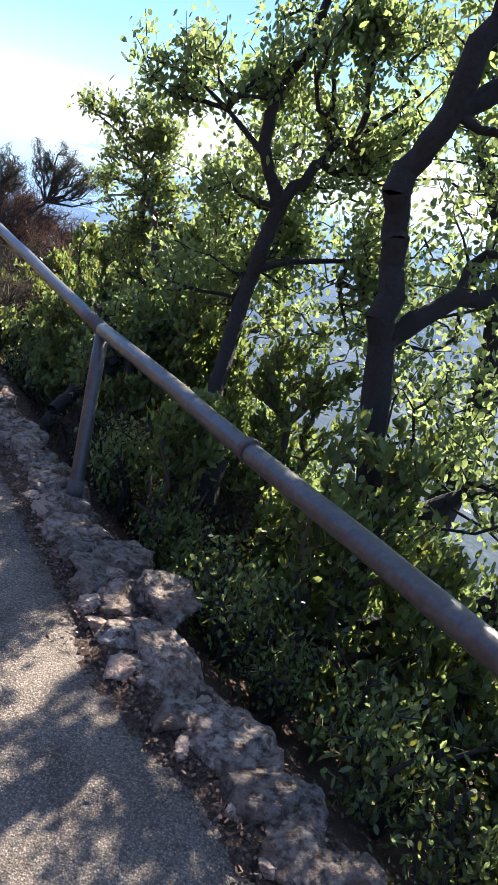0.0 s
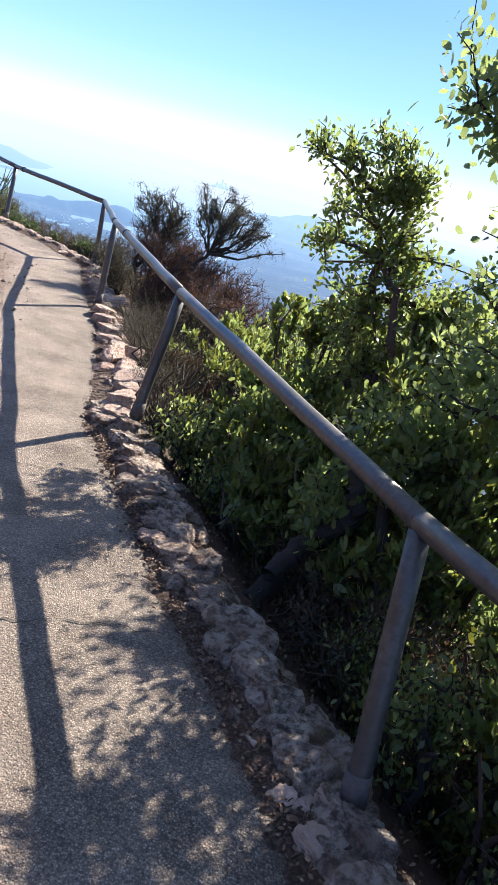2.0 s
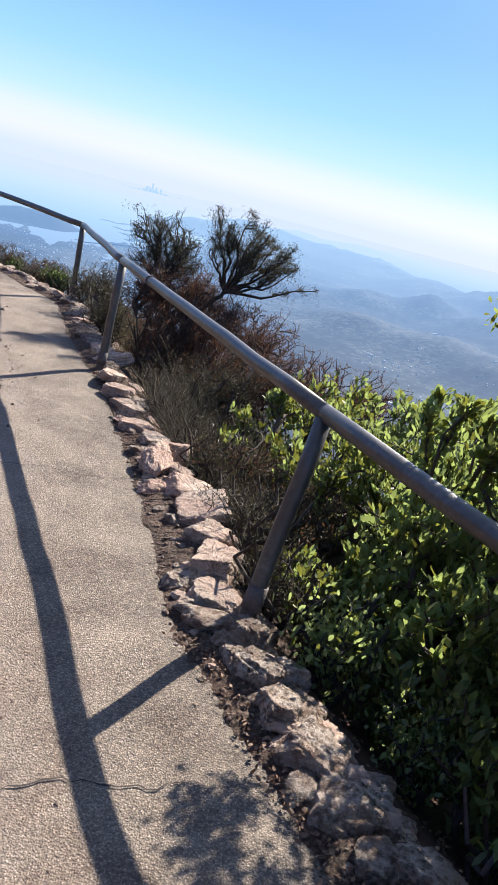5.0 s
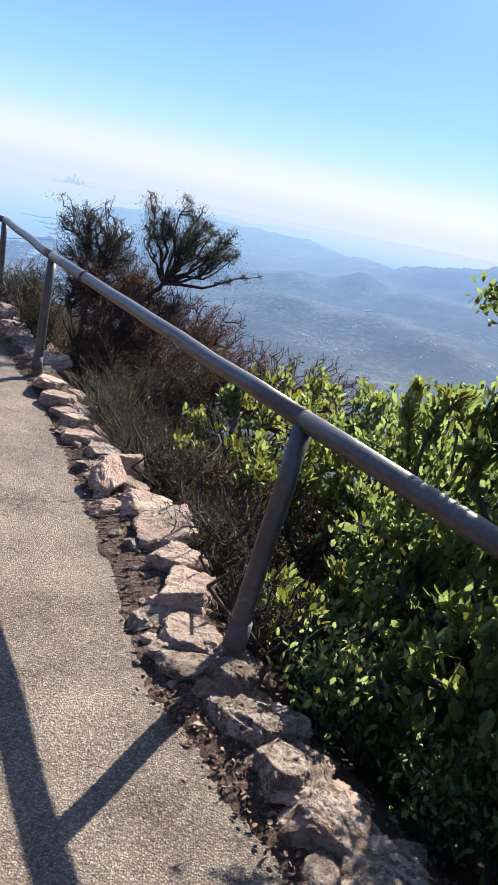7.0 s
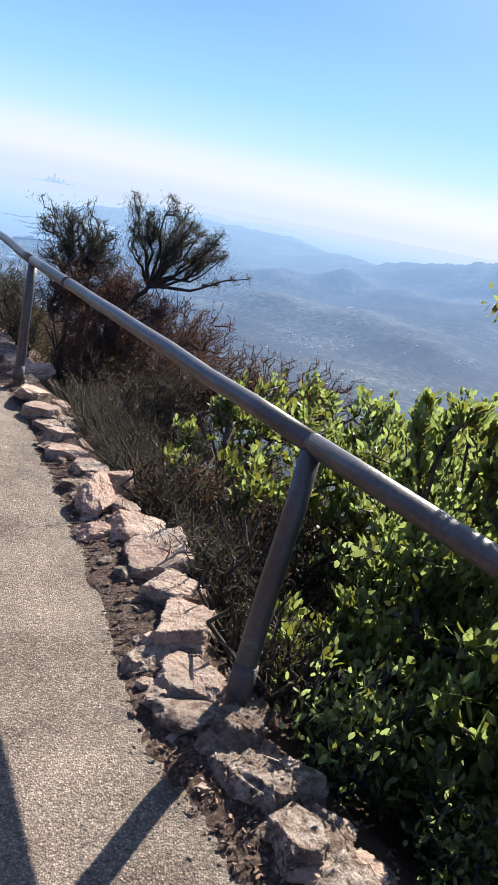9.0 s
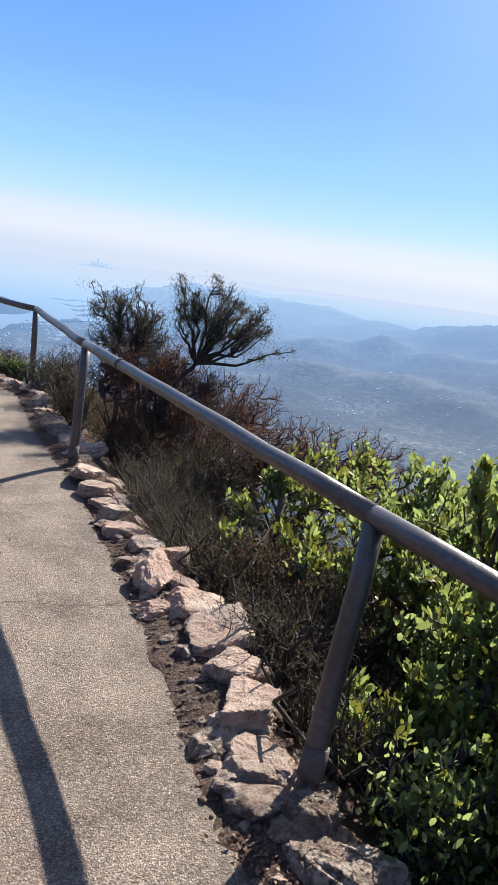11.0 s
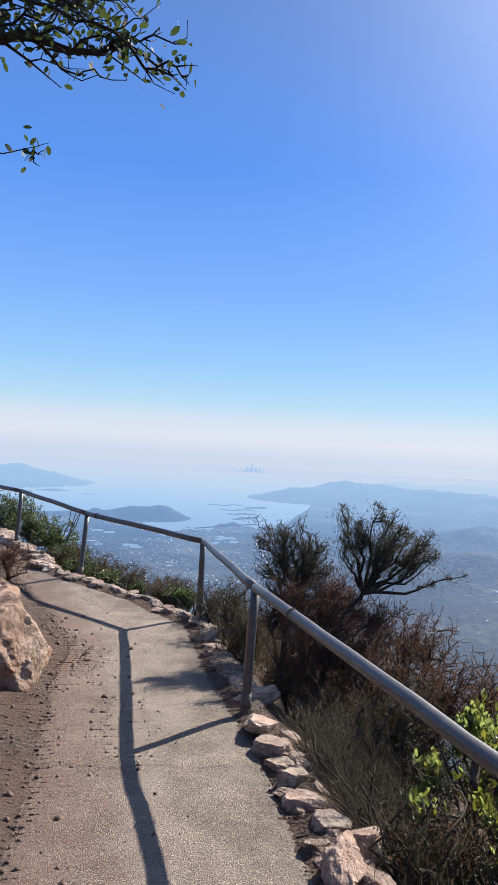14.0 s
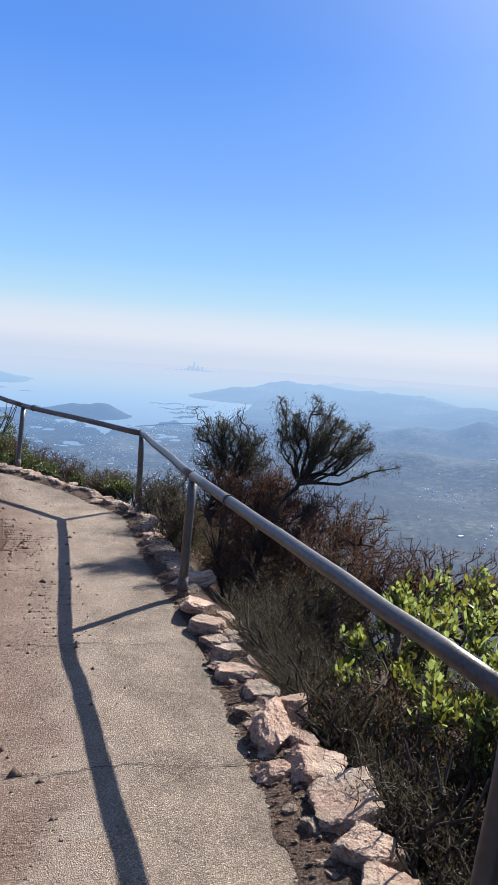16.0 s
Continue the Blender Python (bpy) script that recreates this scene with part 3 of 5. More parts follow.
# ---- railing ----
PIPE = 0.032
POSTS = [((2.02, -1.3, 0.02), (1.97, -1.25, 1.02)), ((0.82, 1.32, 0.0), (0.765, 1.40, 0.875)), ((-0.383, 3.757, 0.0), (-0.400, 3.976, 0.754)), ((-1.61, 6.165, 0.05), (-1.512, 6.301, 0.792)), ((-2.82, 9.41, -0.03), (-2.80, 9.50, 0.775)),
         ((-3.76, 12.32, -0.05), (-3.76, 12.335, 0.732)), ((-5.66, 13.75, 0.0), (-5.68, 13.95, 0.80)), ((-7.33, 15.37, 0.15), (-7.33, 15.45, 0.95)), ((-9.75, 17.35, 0.25), (-9.75, 17.4, 1.03))]


def tube(bm, a, b, ra, rb, sides=18, rings=1, jitter=0.0, seed=0):
    a, b = Vector(a), Vector(b)
    q = (b - a).to_track_quat("Z", "Y")
    rr = random.Random(seed)
    loops = []
    for k in range(rings + 1):
        f = k / rings
        c = a.lerp(b, f) + Vector((rr.uniform(-1, 1), rr.uniform(-1, 1), rr.uniform(-1, 1))) * (jitter if 0 < k < rings else 0)
        rad = ra + (rb - ra) * f
        loops.append([bm.verts.new(c + q @ Vector((rad * math.cos(t), rad * math.sin(t), 0))) for t in (2 * math.pi * i / sides for i in range(sides))])
    for l0, l1 in zip(loops, loops[1:]):
        for i in range(sides):
            bm.faces.new((l0[i], l0[(i + 1) % sides], l1[(i + 1) % sides], l1[i])).smooth = True
    bm.faces.new(list(reversed(loops[0])))
    bm.faces.new(loops[-1])


railing = new("railing")
tagged(railing, "weathered grey galvanised pipe railing along the path edge", "railing")
for i, (b, t) in enumerate(POSTS):
    bm = bmesh.new()
    b, t = Vector(b), Vector(t)
    tube(bm, b - (t - b) * 0.3, t - (t - b).normalized() * 0.02, PIPE + 0.001, PIPE - 0.001, 20, 5, 0.003, i)
    post = part("post", bm, M_PIPE, railing)
    bm = bmesh.new()
    tube(bm, b + (t - b) * 0.02, b + (t - b) * 0.14, PIPE + 0.006, PIPE + 0.004, 20, 2, 0.001, i)
    collar = part("base_collar", bm, M_RUST, post, "rust-stained steel collar")
for i in range(len(POSTS) - 1):
    a, b = Vector(POSTS[i][1]), Vector(POSTS[i + 1][1])
    bm = bmesh.new()
    tube(bm, a, b, PIPE, PIPE, 20, 10, 0.004, 40 + i)
    bmesh.ops.create_icosphere(bm, subdivisions=3, radius=PIPE * 1.01, matrix=Matrix.Translation(b))
    rail = part("rail", bm, M_PIPE, railing)
    f = {1: 0.496, 3: 0.75, 5: 0.9}.get(i)
    if f:
        bm = bmesh.new()
        c, d = a.lerp(b, f), (b - a).normalized()
        tube(bm, c - d * 0.012, c + d * 0.012, PIPE + 0.006, PIPE + 0.006, 20)
        part("joint_ring", bm, M_RUST, rail, "dark raised joint ring")


# ---- stones ----
def rock_mesh(name, seed, sub, mat, planes=13, rough=0.10, detail=2.2, top=0.68, near=0.60):
    bm = bmesh.new()
    bmesh.ops.create_icosphere(bm, subdivisions=sub, radius=1.0)
    rr = random.Random(seed)
    cuts = []
    for _ in range(planes):
        nrm = Vector((rr.gauss(0, 1), rr.gauss(0, 1), rr.gauss(0, 1))).normalized()
        cuts.append((nrm, rr.uniform(near, 0.95)))
    cuts += [(Vector((0.05, 0.02, 1)).normalized(), top), (Vector((0, 0, -1)), 0.8)]
    off = Vector((seed * 3.1, seed * 1.7, seed * 0.9))
    for v in bm.verts:
        d = v.co.normalized()
        rad = 1.15
        for nrm, o in cuts:
            k = d.dot(nrm)
            if k > 0.05:
                rad = min(rad, o / k)
        rad *= 1 + rough * noise.fractal(d * detail + off, 0.75, 2.3, 6) + 0.9 * rough * (abs(noise.noise(d * 4 + off)) - 0.25) + 0.5 * rough * (abs(noise.noise(d * 9 + off)) - 0.25)
        v.co = d * rad
    me = bpy.data.meshes.new(name)
    bm.to_mesh(me)
    bm.free()
    me.materials.append(mat)
    return me


WARM = [rock_mesh("stone", i, 4, M_STONE, 9 + i % 4, 0.16) for i in range(9)]
SLAB = [rock_mesh("stone", 70 + i, 5, M_STONE, 10 + i % 3, 0.085, 3.4, 0.46, 0.66) for i in range(9)]
BLOCK = [rock_mesh("stone", 90 + i, 5, M_GREY_STONE, 12 + i % 4, 0.085, 3.6, 0.5, 0.64) for i in range(7)]
GREY = [rock_mesh("stone", 40 + i, 4, M_GREY_STONE, 10 + i % 4, 0.08, 3.4, 0.6, 0.64) for i in range(8)]
CUT = [rock_mesh("stone", 110 + i, 5, M_GREY_STONE, 15 + i % 3, 0.10, 3.2, 0.55) for i in range(6)]

wall = new("stone_wall", bpy.data.meshes.new("stone_wall"))
tagged(wall, "low rough rubble-stone edging beside the path", "stone wall", kind="structure")


def stone(meshes, x, y, z, sx, sy, sz, turn, seed, tilt=6):
    rr = random.Random(seed)
    ob = new("stone", meshes[seed % len(meshes)])
    ob.parent = wall
    ob.matrix_world = pose(x, y, z, rr.uniform(-tilt, tilt), rr.uniform(-tilt, tilt), turn) @ Matrix.Diagonal((sx, sy, sz, 1))
    return ob


# the sunlit stones between the two middle posts, near to far: x, y, half across, half along, half height, turn, lift
SUNLIT = [(-1.735, 6.26, 0.125, 0.13, 0.085, 20, 0.01), (-1.775, 6.53, 0.140, 0.15, 0.105, -12, 0.03), (-1.80, 6.78, 0.135, 0.12, 0.085, 28, 0.03), (-1.875, 7.06, 0.165, 0.15, 0.070, -24, 0.05), (-1.955, 7.31, 0.170, 0.11, 0.070, 14, 0.03),
          (-2.15, 7.58, 0.095, 0.15, 0.110, 8, 0.04), (-2.025, 7.51, 0.075, 0.09, 0.075, 35, 0.02), (-2.06, 7.79, 0.080, 0.10, 0.085, -20, 0.05), (-2.24, 8.00, 0.115, 0.10, 0.060, -18, 0.02), (-2.35, 8.20, 0.125, 0.10, 0.060, 22, 0.02),
          (-2.43, 8.44, 0.085, 0.11, 0.065, -30, 0.03), (-2.52, 8.63, 0.100, 0.10, 0.055, 12, 0.01), (-2.61, 8.83, 0.125, 0.13, 0.075, 35, 0.03), (-2.70, 9.12, 0.135, 0.14, 0.050, 5, 0.06)]
for i, (x, y, sx, sy, sz, a, up) in enumerate(SUNLIT):
    stone(SLAB, x + 0.025, y, float(trail_z(y)) + up, sx * 0.84, sy * 1.06, sz * 1.2, a, 3 + i * 4, 11)
r = random.Random(11)


def edge_at(y, off):
    """A point off metres outside the right edge of the path at y."""
    i = int(np.argmin(np.abs(edge_r[:, 1] - y)))
    t = edge_r[min(i + 3, len(edge_r) - 1)] - edge_r[max(i - 3, 0)]
    t = t / np.hypot(*t)
    return edge_r[i, 0] + t[1] * off, edge_r[i, 1] - t[0] * off


# shaded rubble from the start of the walk to the third post, on a mortared core
ci = np.linspace(-0.8, 6.1, 180)
cp = np.array([[edge_at(c, o) for o in (0.02, 0.05, 0.10, 0.17, 0.22, 0.27)] for c in ci])
cz = np.array([-0.10, -0.05, -0.02, -0.04, -0.16, -0.6])[None, :] + 0.022 * ripple(cp[..., 0], cp[..., 1], 6) + 0.012 * ripple(cp[..., 1], cp[..., 0], 15) - 0.02
core = new("wall_core", grid_mesh("wall_core", cp[..., 0] + 0.02 * ripple(cp[..., 1], cp[..., 0], 7), cp[..., 1], cz, M_GREY_STONE, False))
core.parent = wall
y = -0.7
while y < 6.1:
    s = r.uniform(0.05, 0.10)
    x, yy = edge_at(y, r.uniform(0.06, 0.11))
    stone(GREY, x, yy, 0.01 + s * r.uniform(0.0, 0.15), s * r.uniform(1.0, 1.3), s * r.uniform(0.8, 1.1), s * r.uniform(0.5, 0.8), r.uniform(0, 180), r.randrange(999), 16)
    x, yy = edge_at(y + 0.05, r.uniform(0.17, 0.22))
    s2 = r.uniform(0.05, 0.10)
    stone(GREY, x, yy, -0.01 - r.uniform(0, 0.05), s2 * 1.1, s2, s2 * 0.8, r.uniform(0, 180), r.randrange(999), 20)
    if r.random() < 0.5:
        x, yy = edge_at(y, r.uniform(0.24, 0.27))
        stone(GREY, x, yy, -0.16, 0.08, 0.09, 0.10, r.uniform(0, 180), r.randrange(999), 20)
    y += s * 1.2
y = 3.4
while y < 6.05:
    h = r.uniform(0.075, 0.14)
    x, yy = edge_at(y, r.uniform(0.08, 0.17))
    stone(BLOCK, x, yy, 0.005 + r.uniform(-0.01, 0.03), h * r.uniform(0.60, 0.85), h, r.uniform(0.07, 0.115), 24 + r.uniform(-25, 25), r.randrange(999), 12)
    y += h * r.uniform(1.35, 1.9)
# the larger squared blocks where the wall steps down beside the start of the walk: x, y, half sizes, lift, turn
for i, (x, y, sx, sy, sz, up, a) in enumerate(((-0.10, 3.30, 0.16, 0.13, 0.10, 0.02, 30), (0.08, 3.06, 0.17, 0.14, 0.11, 0.05, 35), (0.10, 2.74, 0.14, 0.20, 0.13, 0.0, 28), (0.29, 2.42, 0.15, 0.19, 0.13, 0.0, 40), (0.46, 2.18, 0.15, 0.17, 0.12, -0.02, 32), (0.56, 1.93, 0.17, 0.14, 0.10, 0.02, 20), (0.72, 1.62, 0.16, 0.18, 0.12, 0.0, 35), (0.86, 1.26, 0.15, 0.18, 0.12, 0.0, 25), (1.02, 0.86, 0.16, 0.2, 0.12, 0.0, 22))):
    stone(CUT, x, y, up - 0.01, sx * 0.82, sy * 0.95, sz * 1.05, a, 17 + 5 * i, 7)
# small warm chips wedged along the foot of the edging
for i in range(230):
    yb = r.uniform(0.4, 9.2)
    x, yy = edge_at(yb, r.uniform(-0.02, 0.20))
    s = r.uniform(0.016, 0.055)
    stone(WARM if r.random() < 0.6 else GREY, x, yy, float(trail_z(yy)) + s * 0.2, s * 1.3, s, s * 0.7, r.uniform(0, 180), r.randrange(999), 25)
# backing course under the sunlit stones, then the edging round the bend
for i in range(16):
    yb = 6.2 + i * 0.19
    x, yy = edge_at(yb, r.uniform(0.24, 0.30))
    s = r.uniform(0.07, 0.11)
    stone(GREY, x, yy, float(trail_z(yb)) - 0.12, s * 1.3, s, s * 0.8, r.uniform(0, 180), r.randrange(999), 18)
y = 9.55
k = 0
while k < 46:
    x, yy = edge_at(min(y, 12.6), r.uniform(0.05, 0.2)) if y < 12.6 else (0, 0)
    if y >= 12.6:
        break
    s = r.uniform(0.07, 0.13)
    stone(WARM if r.random() < 0.40 else GREY, x, yy, float(trail_z(yy)) + 0.01, s * 1.3, s, s * 0.65, r.uniform(0, 180), r.randrange(999), 12)
    y += s * 1.5
    k += 1
# round the bend and on towards the far posts
start = int(np.argmin(np.abs(edge_r[:, 1] - 12.6)))
i = start
while i < len(edge_r) - 6:
    t = edge_r[i + 3] - edge_r[i]
    t = t / np.hypot(*t)
    s = r.uniform(0.07, 0.13) * 1.4 if edge_r[i, 1] > 13.9 else r.uniform(0.05, 0.10)
    o = r.uniform(0.05, 0.2)
    stone(WARM if r.random() < 0.5 else GREY, edge_r[i, 0] + t[1] * o, edge_r[i, 1] - t[0] * o, float(trail_z(edge_r[i, 1])) + 0.02, s * 1.35, s, s * 0.65, r.uniform(0, 180), r.randrange(999), 12)
    i += max(2, int(s * 1.7 / 0.06))


def outcrop(x, y, z, sx, sy, sz, turn, seed):
    me = rock_mesh("rock_outcrop", seed, 6, M_OUTCROP, 24, 0.075, 1.5)
    ob = new("rock_outcrop", me)
    ob.matrix_world = pose(x, y, z, 8, -14, turn) @ Matrix.Diagonal((sx, sy, sz, 1))
    return tagged(ob, "rugged tan and orange rock outcrop beside the path", "rock", "outcrops along the uphill edge")


outcrop(-4.98, 9.9, 0.02, 0.60, 1.05, 0.66, 18, 3)
outcrop(-5.9, 10.5, 0.25, 0.8, 0.9, 0.7, -10, 5)
outcrop(-5.5, 8.7, 0.25, 0.9, 1.0, 0.8, 40, 8)


# ---- plants ----
def tubes_mesh(name, segs, mat, sides=5):
    """Tapered limbs: rows of x0 y0 z0 r0 x1 y1 z1 r1."""
    s = np.asarray(segs, float)
    a, ra, b, rb = s[:, 0:3], s[:, 3], s[:, 4:7], s[:, 7]
    d = b - a
    d = d / np.maximum(np.linalg.norm(d, axis=1, keepdims=True), 1e-9)
    thick = (rb > 0.008)[:, None]
    a, b = a - thick * d * ra[:, None] * 0.3, b + thick * d * rb[:, None] * 0.45
    h = np.where(np.abs(d[:, 2:3]) > 0.9, np.array([[1.0, 0, 0]]), np.array([[0, 0, 1.0]]))
    p = np.cross(d, h)
    p = p / np.linalg.norm(p, axis=1, keepdims=True)
    q = np.cross(d, p)
    t = np.linspace(0, 2 * np.pi, sides, endpoint=False)
    ring = p[:, None] * np.cos(t)[None, :, None] + q[:, None] * np.sin(t)[None, :, None]
    v = np.concatenate((a[:, None] + ring * ra[:, None, None], b[:, None] + ring * rb[:, None, None]), 1)
    n = len(s)
    k = np.arange(sides)
    f = np.stack((k, (k + 1) % sides, (k + 1) % sides + sides, k + sides), -1)
    loops = (np.arange(n)[:, None, None] * 2 * sides + f[None]).reshape(-1)
    return array_mesh(name, v.reshape(-1, 3), loops, np.full(n * sides, 4), mat, True)


def leaves_mesh(name, pos, axis, length, width, mat, gen, oval=True):
    """Leaves that start at pos and point along axis, each turned about its axis at random."""
    n = len(pos)
    axis = axis / np.maximum(np.linalg.norm(axis, axis=1, keepdims=True), 1e-9)
    side = np.cross(axis, gen.normal(size=(n, 3)))
    side = side / np.maximum(np.linalg.norm(side, axis=1, keepdims=True), 1e-9)
    L = (length * gen.uniform(0.6, 1.25, n))[:, None]
    W = (width * gen.uniform(0.7, 1.2, n))[:, None] * 0.5
    up = np.cross(side, axis)
    if oval:
        v = np.stack((pos, pos + axis * L * 0.3 - side * W * 0.85 + up * W * 0.25, pos + axis * L * 0.3 + side * W * 0.85 + up * W * 0.25,
                      pos + axis * L * 0.7 - side * W * 0.9 + up * W * 0.3, pos + axis * L * 0.7 + side * W * 0.9 + up * W * 0.3, pos + axis * L + up * W * 0.1), 1)
        f = np.array([0, 2, 1, 1, 2, 4, 3, 3, 4, 5])
        sizes = np.tile([3, 4, 3], n)
        loops = (np.arange(n)[:, None] * 6 + f[None]).reshape(-1)
    else:
        v = np.stack((pos, pos + axis * L * 0.45 - side * W, pos + axis * L, pos + axis * L * 0.45 + side * W), 1)
        sizes = np.full(n, 4)
        loops = np.arange(n * 4)
    return array_mesh(name, v.reshape(-1, 3), loops, sizes, mat)


def clear_of_walk(p, margin=0.05):
    """True where a point keeps out of the walker's space."""
    r = signed_distance(p[:, 0], p[:, 1], RIGHT)
    lft = -signed_distance(p[:, 0], p[:, 1], LEFT)
    return (r > margin) | (lft > 0.1) | (p[:, 2] > 2.55)


def grow(limbs, blobs, tips, gen, clump=2.2, gap=0.42, shell=0.5, twist=0.06, step=0.12, keep=True, thick=0.0016, low=1.0):
    """A woody skeleton: given limb polylines with radii, and twigs to tips spread through ellipsoid blobs. Returns limb rows, twig ends and their directions."""
    nodes, parents, radius = [], [], []
    for line in limbs:
        first = None
        for k, (x, y, z, rad) in enumerate(line):
            nodes.append((x, y, z))
            parents.append(first if first is not None else -1)
            radius.append(rad)
            first = len(nodes) - 1
    fixed = len(nodes)
    w = np.array([b[3] * b[4] * b[5] for b in blobs]) ** 0.75
    pts = []
    off = gen.uniform(0, 50, 3)
    while len(pts) < tips:
        b = blobs[gen.choice(len(blobs), p=w / w.sum())]
        d = gen.normal(size=3)
        d /= np.linalg.norm(d)
        p = np.array(b[:3]) + d * np.array(b[3:6]) * (shell + (1 - shell) * gen.random()) * gen.uniform(0.85, 1.08)
        if noise.noise(Vector((p + off) * clump)) * 0.5 + 0.5 < gap:
            continue
        if d[2] < -0.1 and gen.random() > low:
            continue
        pts.append(p)
    pts = np.array(pts)
    if keep:
        pts = pts[clear_of_walk(pts)]
    pts = pts[pts[:, 2] > ground_height(pts[:, 0], pts[:, 1]) + 0.03]
    root = np.array(nodes[0])
    pts = pts[np.argsort(np.linalg.norm(pts - root, axis=1))]
    cap = len(pts) * 6 + fixed
    N = np.zeros((cap, 3))
    N[:fixed] = nodes
    cnt = fixed
    par = parents + [0] * (cap - fixed)
    ends, dirs = [], []
    base_d = np.zeros(cap)
    for k in range(fixed):
        base_d[k] = 0 if parents[k] < 0 else base_d[parents[k]] + np.linalg.norm(N[k] - N[parents[k]])
    for p in pts:
        dd = np.linalg.norm(N[:cnt] - p, axis=1)
        j = int(np.argmin(dd + 0.25 * base_d[:cnt] + np.where(N[:cnt, 2] > p[2] + 0.1, 0.3, 0)))
        length = dd[j]
        m = int(min(5, max(1, round(length / step))))
        a = N[j].copy()
        sag = gen.normal(0, twist, 3) * length * 2
        prev = j
        for s in range(1, m + 1):
            f = s / m
            q = a + (p - a) * f + sag * math.sin(math.pi * f) + (gen.normal(0, twist * 0.3, 3) * length if s < m else 0)
            N[cnt] = q
            par[cnt] = prev
            base_d[cnt] = base_d[prev] + np.linalg.norm(q - N[prev])
            prev = cnt
            cnt += 1
        ends.append(p)
        g = N[prev] - N[par[prev]]
        dirs.append(g / max(np.linalg.norm(g), 1e-6))
    load = np.zeros(cnt)
    for k in range(cnt - 1, -1, -1):
        load[k] += 1
        if par[k] >= 0:
            load[par[k]] += load[k]
    rad = np.minimum(thick * load ** 0.5, 0.05)
    rad[:fixed] = radius
    rows = []
    for k in range(cnt):
        if par[k] >= 0:
            j = par[k]
            r0 = rad[j] if (j >= fixed or k < fixed) else min(rad[j], rad[k] * 1.3)
            rows.append((*N[j], min(r0, rad[k] * 1.6 + 0.001) if k >= fixed else r0, *N[k], rad[k]))
    return np.array(rows), np.array(ends), np.array(dirs)


def foliage(ends, dirs, per, spread, gen, back=0.12, up=0.4, out=1.0):
    n = len(ends)
    k = np.repeat(np.arange(n), per)
    t = gen.uniform(0, 1, len(k))[:, None]
    pos = ends[k] - dirs[k] * back * t + gen.normal(0, spread, (len(k), 3))
    ax = dirs[k] * 0.5 + gen.normal(0, out * 0.6, (len(k), 3)) + np.array([[0, 0, up]])
    return pos, ax


def knotty(limbs, gen):
    """Thick limbs bent and swollen between their joints."""
    done = []
    for line in limbs:
        out_line = [line[0]]
        for a, b in zip(line[:-1], line[1:]):
            if max(a[3], b[3]) > 0.018:
                k = 4
                for i in range(1, k):
                    f = i / k
                    rad = (a[3] + (b[3] - a[3]) * f) * gen.uniform(0.86, 1.12)
                    out_line.append(tuple(a[c] + (b[c] - a[c]) * f + gen.normal(0, 0.35 * rad) for c in range(3)) + (rad,))
            out_line.append(b)
        done.append(out_line)
    return done


def plant(name, seed, limbs, blobs, tips, per, leaf, mats, label, category, group="", clump=2.2, gap=0.42, shell=0.5, spread=0.03, back=0.12, up=0.4, oval=True, parts=("branch", "foliage"), second=None, keep=True, twist=0.06, thick=0.0016, low=1.0):
    gen = np.random.default_rng(seed)
    rows, ends, dirs = grow(knotty(limbs, gen), blobs, tips, gen, clump, gap, shell, twist=twist, keep=keep, thick=thick, low=low)
    ob = new(name)
    ob.location = limbs[0][0][:3]
    inv = Matrix.Translation(-Vector(limbs[0][0][:3]))
    tagged(ob, label, category, group)

    def child(nm, me):
        c = new(nm, me)
        c.parent = ob
        c.matrix_local = inv
        return c
    child(parts[0], tubes_mesh(parts[0], rows, mats[0], 8 if limbs[0][0][3] > 0.05 else 5))
    pos, ax = foliage(ends, dirs, per, spread, gen, back, up)
    if keep:
        ok = clear_of_walk(pos, 0.0)
        pos, ax = pos[ok], ax[ok]
    if second:
        pick = gen.random(len(pos)) < second[0]
        child("young_foliage", leaves_mesh("young_foliage", pos[pick], ax[pick], leaf[0], leaf[1], second[1], gen, oval))
        pos, ax = pos[~pick], ax[~pick]
    child(parts[1], leaves_mesh(parts[1], pos, ax, leaf[0], leaf[1], mats[1], gen, oval))
    return ob


def gz(x, y):
    return float(ground_height(np.array([x]), np.array([y]))[0])


def stems(x, y, z, n, reach, top, gen, rad=0.014):
    """A few crooked stems rising from one root."""
    lines = []
    for i in range(n):
        a = gen.uniform(0, 2 * math.pi)
        px, py, pz = x, y, gz(x, y) - 0.1
        line = [(px, py, pz, rad * 1.3)]
        for k in range(1, 5):
            f = k / 4
            line.append((x + math.cos(a) * reach * f + gen.normal(0, 0.03), y + math.sin(a) * reach * f + gen.normal(0, 0.03), pz + (top - pz) * f, rad * (1.1 - 0.7 * f)))
        lines.append(line)
    return lines


def shrub(seed, x, y, reach, top, blobs, tips, per, **kw):
    gen = np.random.default_rng(seed + 500)
    args = dict(leaf=(0.05, 0.024), spread=0.026, back=0.11, up=0.75, clump=5.5, gap=0.50, shell=0.15, mats=(M_REDBARK, M_MANZ), label="dense manzanita shrub with bright green upright leaves on the slope", category="shrub", group="shrubs below the railing", second=(0.24, M_MANZ_Y))
    if "name" not in kw:
        args.update(leaf=(0.056, 0.024), spread=0.013, back=0.07, up=0.9, clump=6.5, gap=0.545, shell=0.3, low=0.45, thick=0.0021)
    args.update(kw)
    name = args.pop("name", "manzanita_shrub")
    manz = name == "manzanita_shrub"
    return plant(name, seed, stems(x, y, 0, 5, reach, top, gen), blobs, int(tips * 0.72) if manz else tips, per - 2 if manz else per, args.pop("leaf"), args.pop("mats"), args.pop("label"), args.pop("category"), **args)


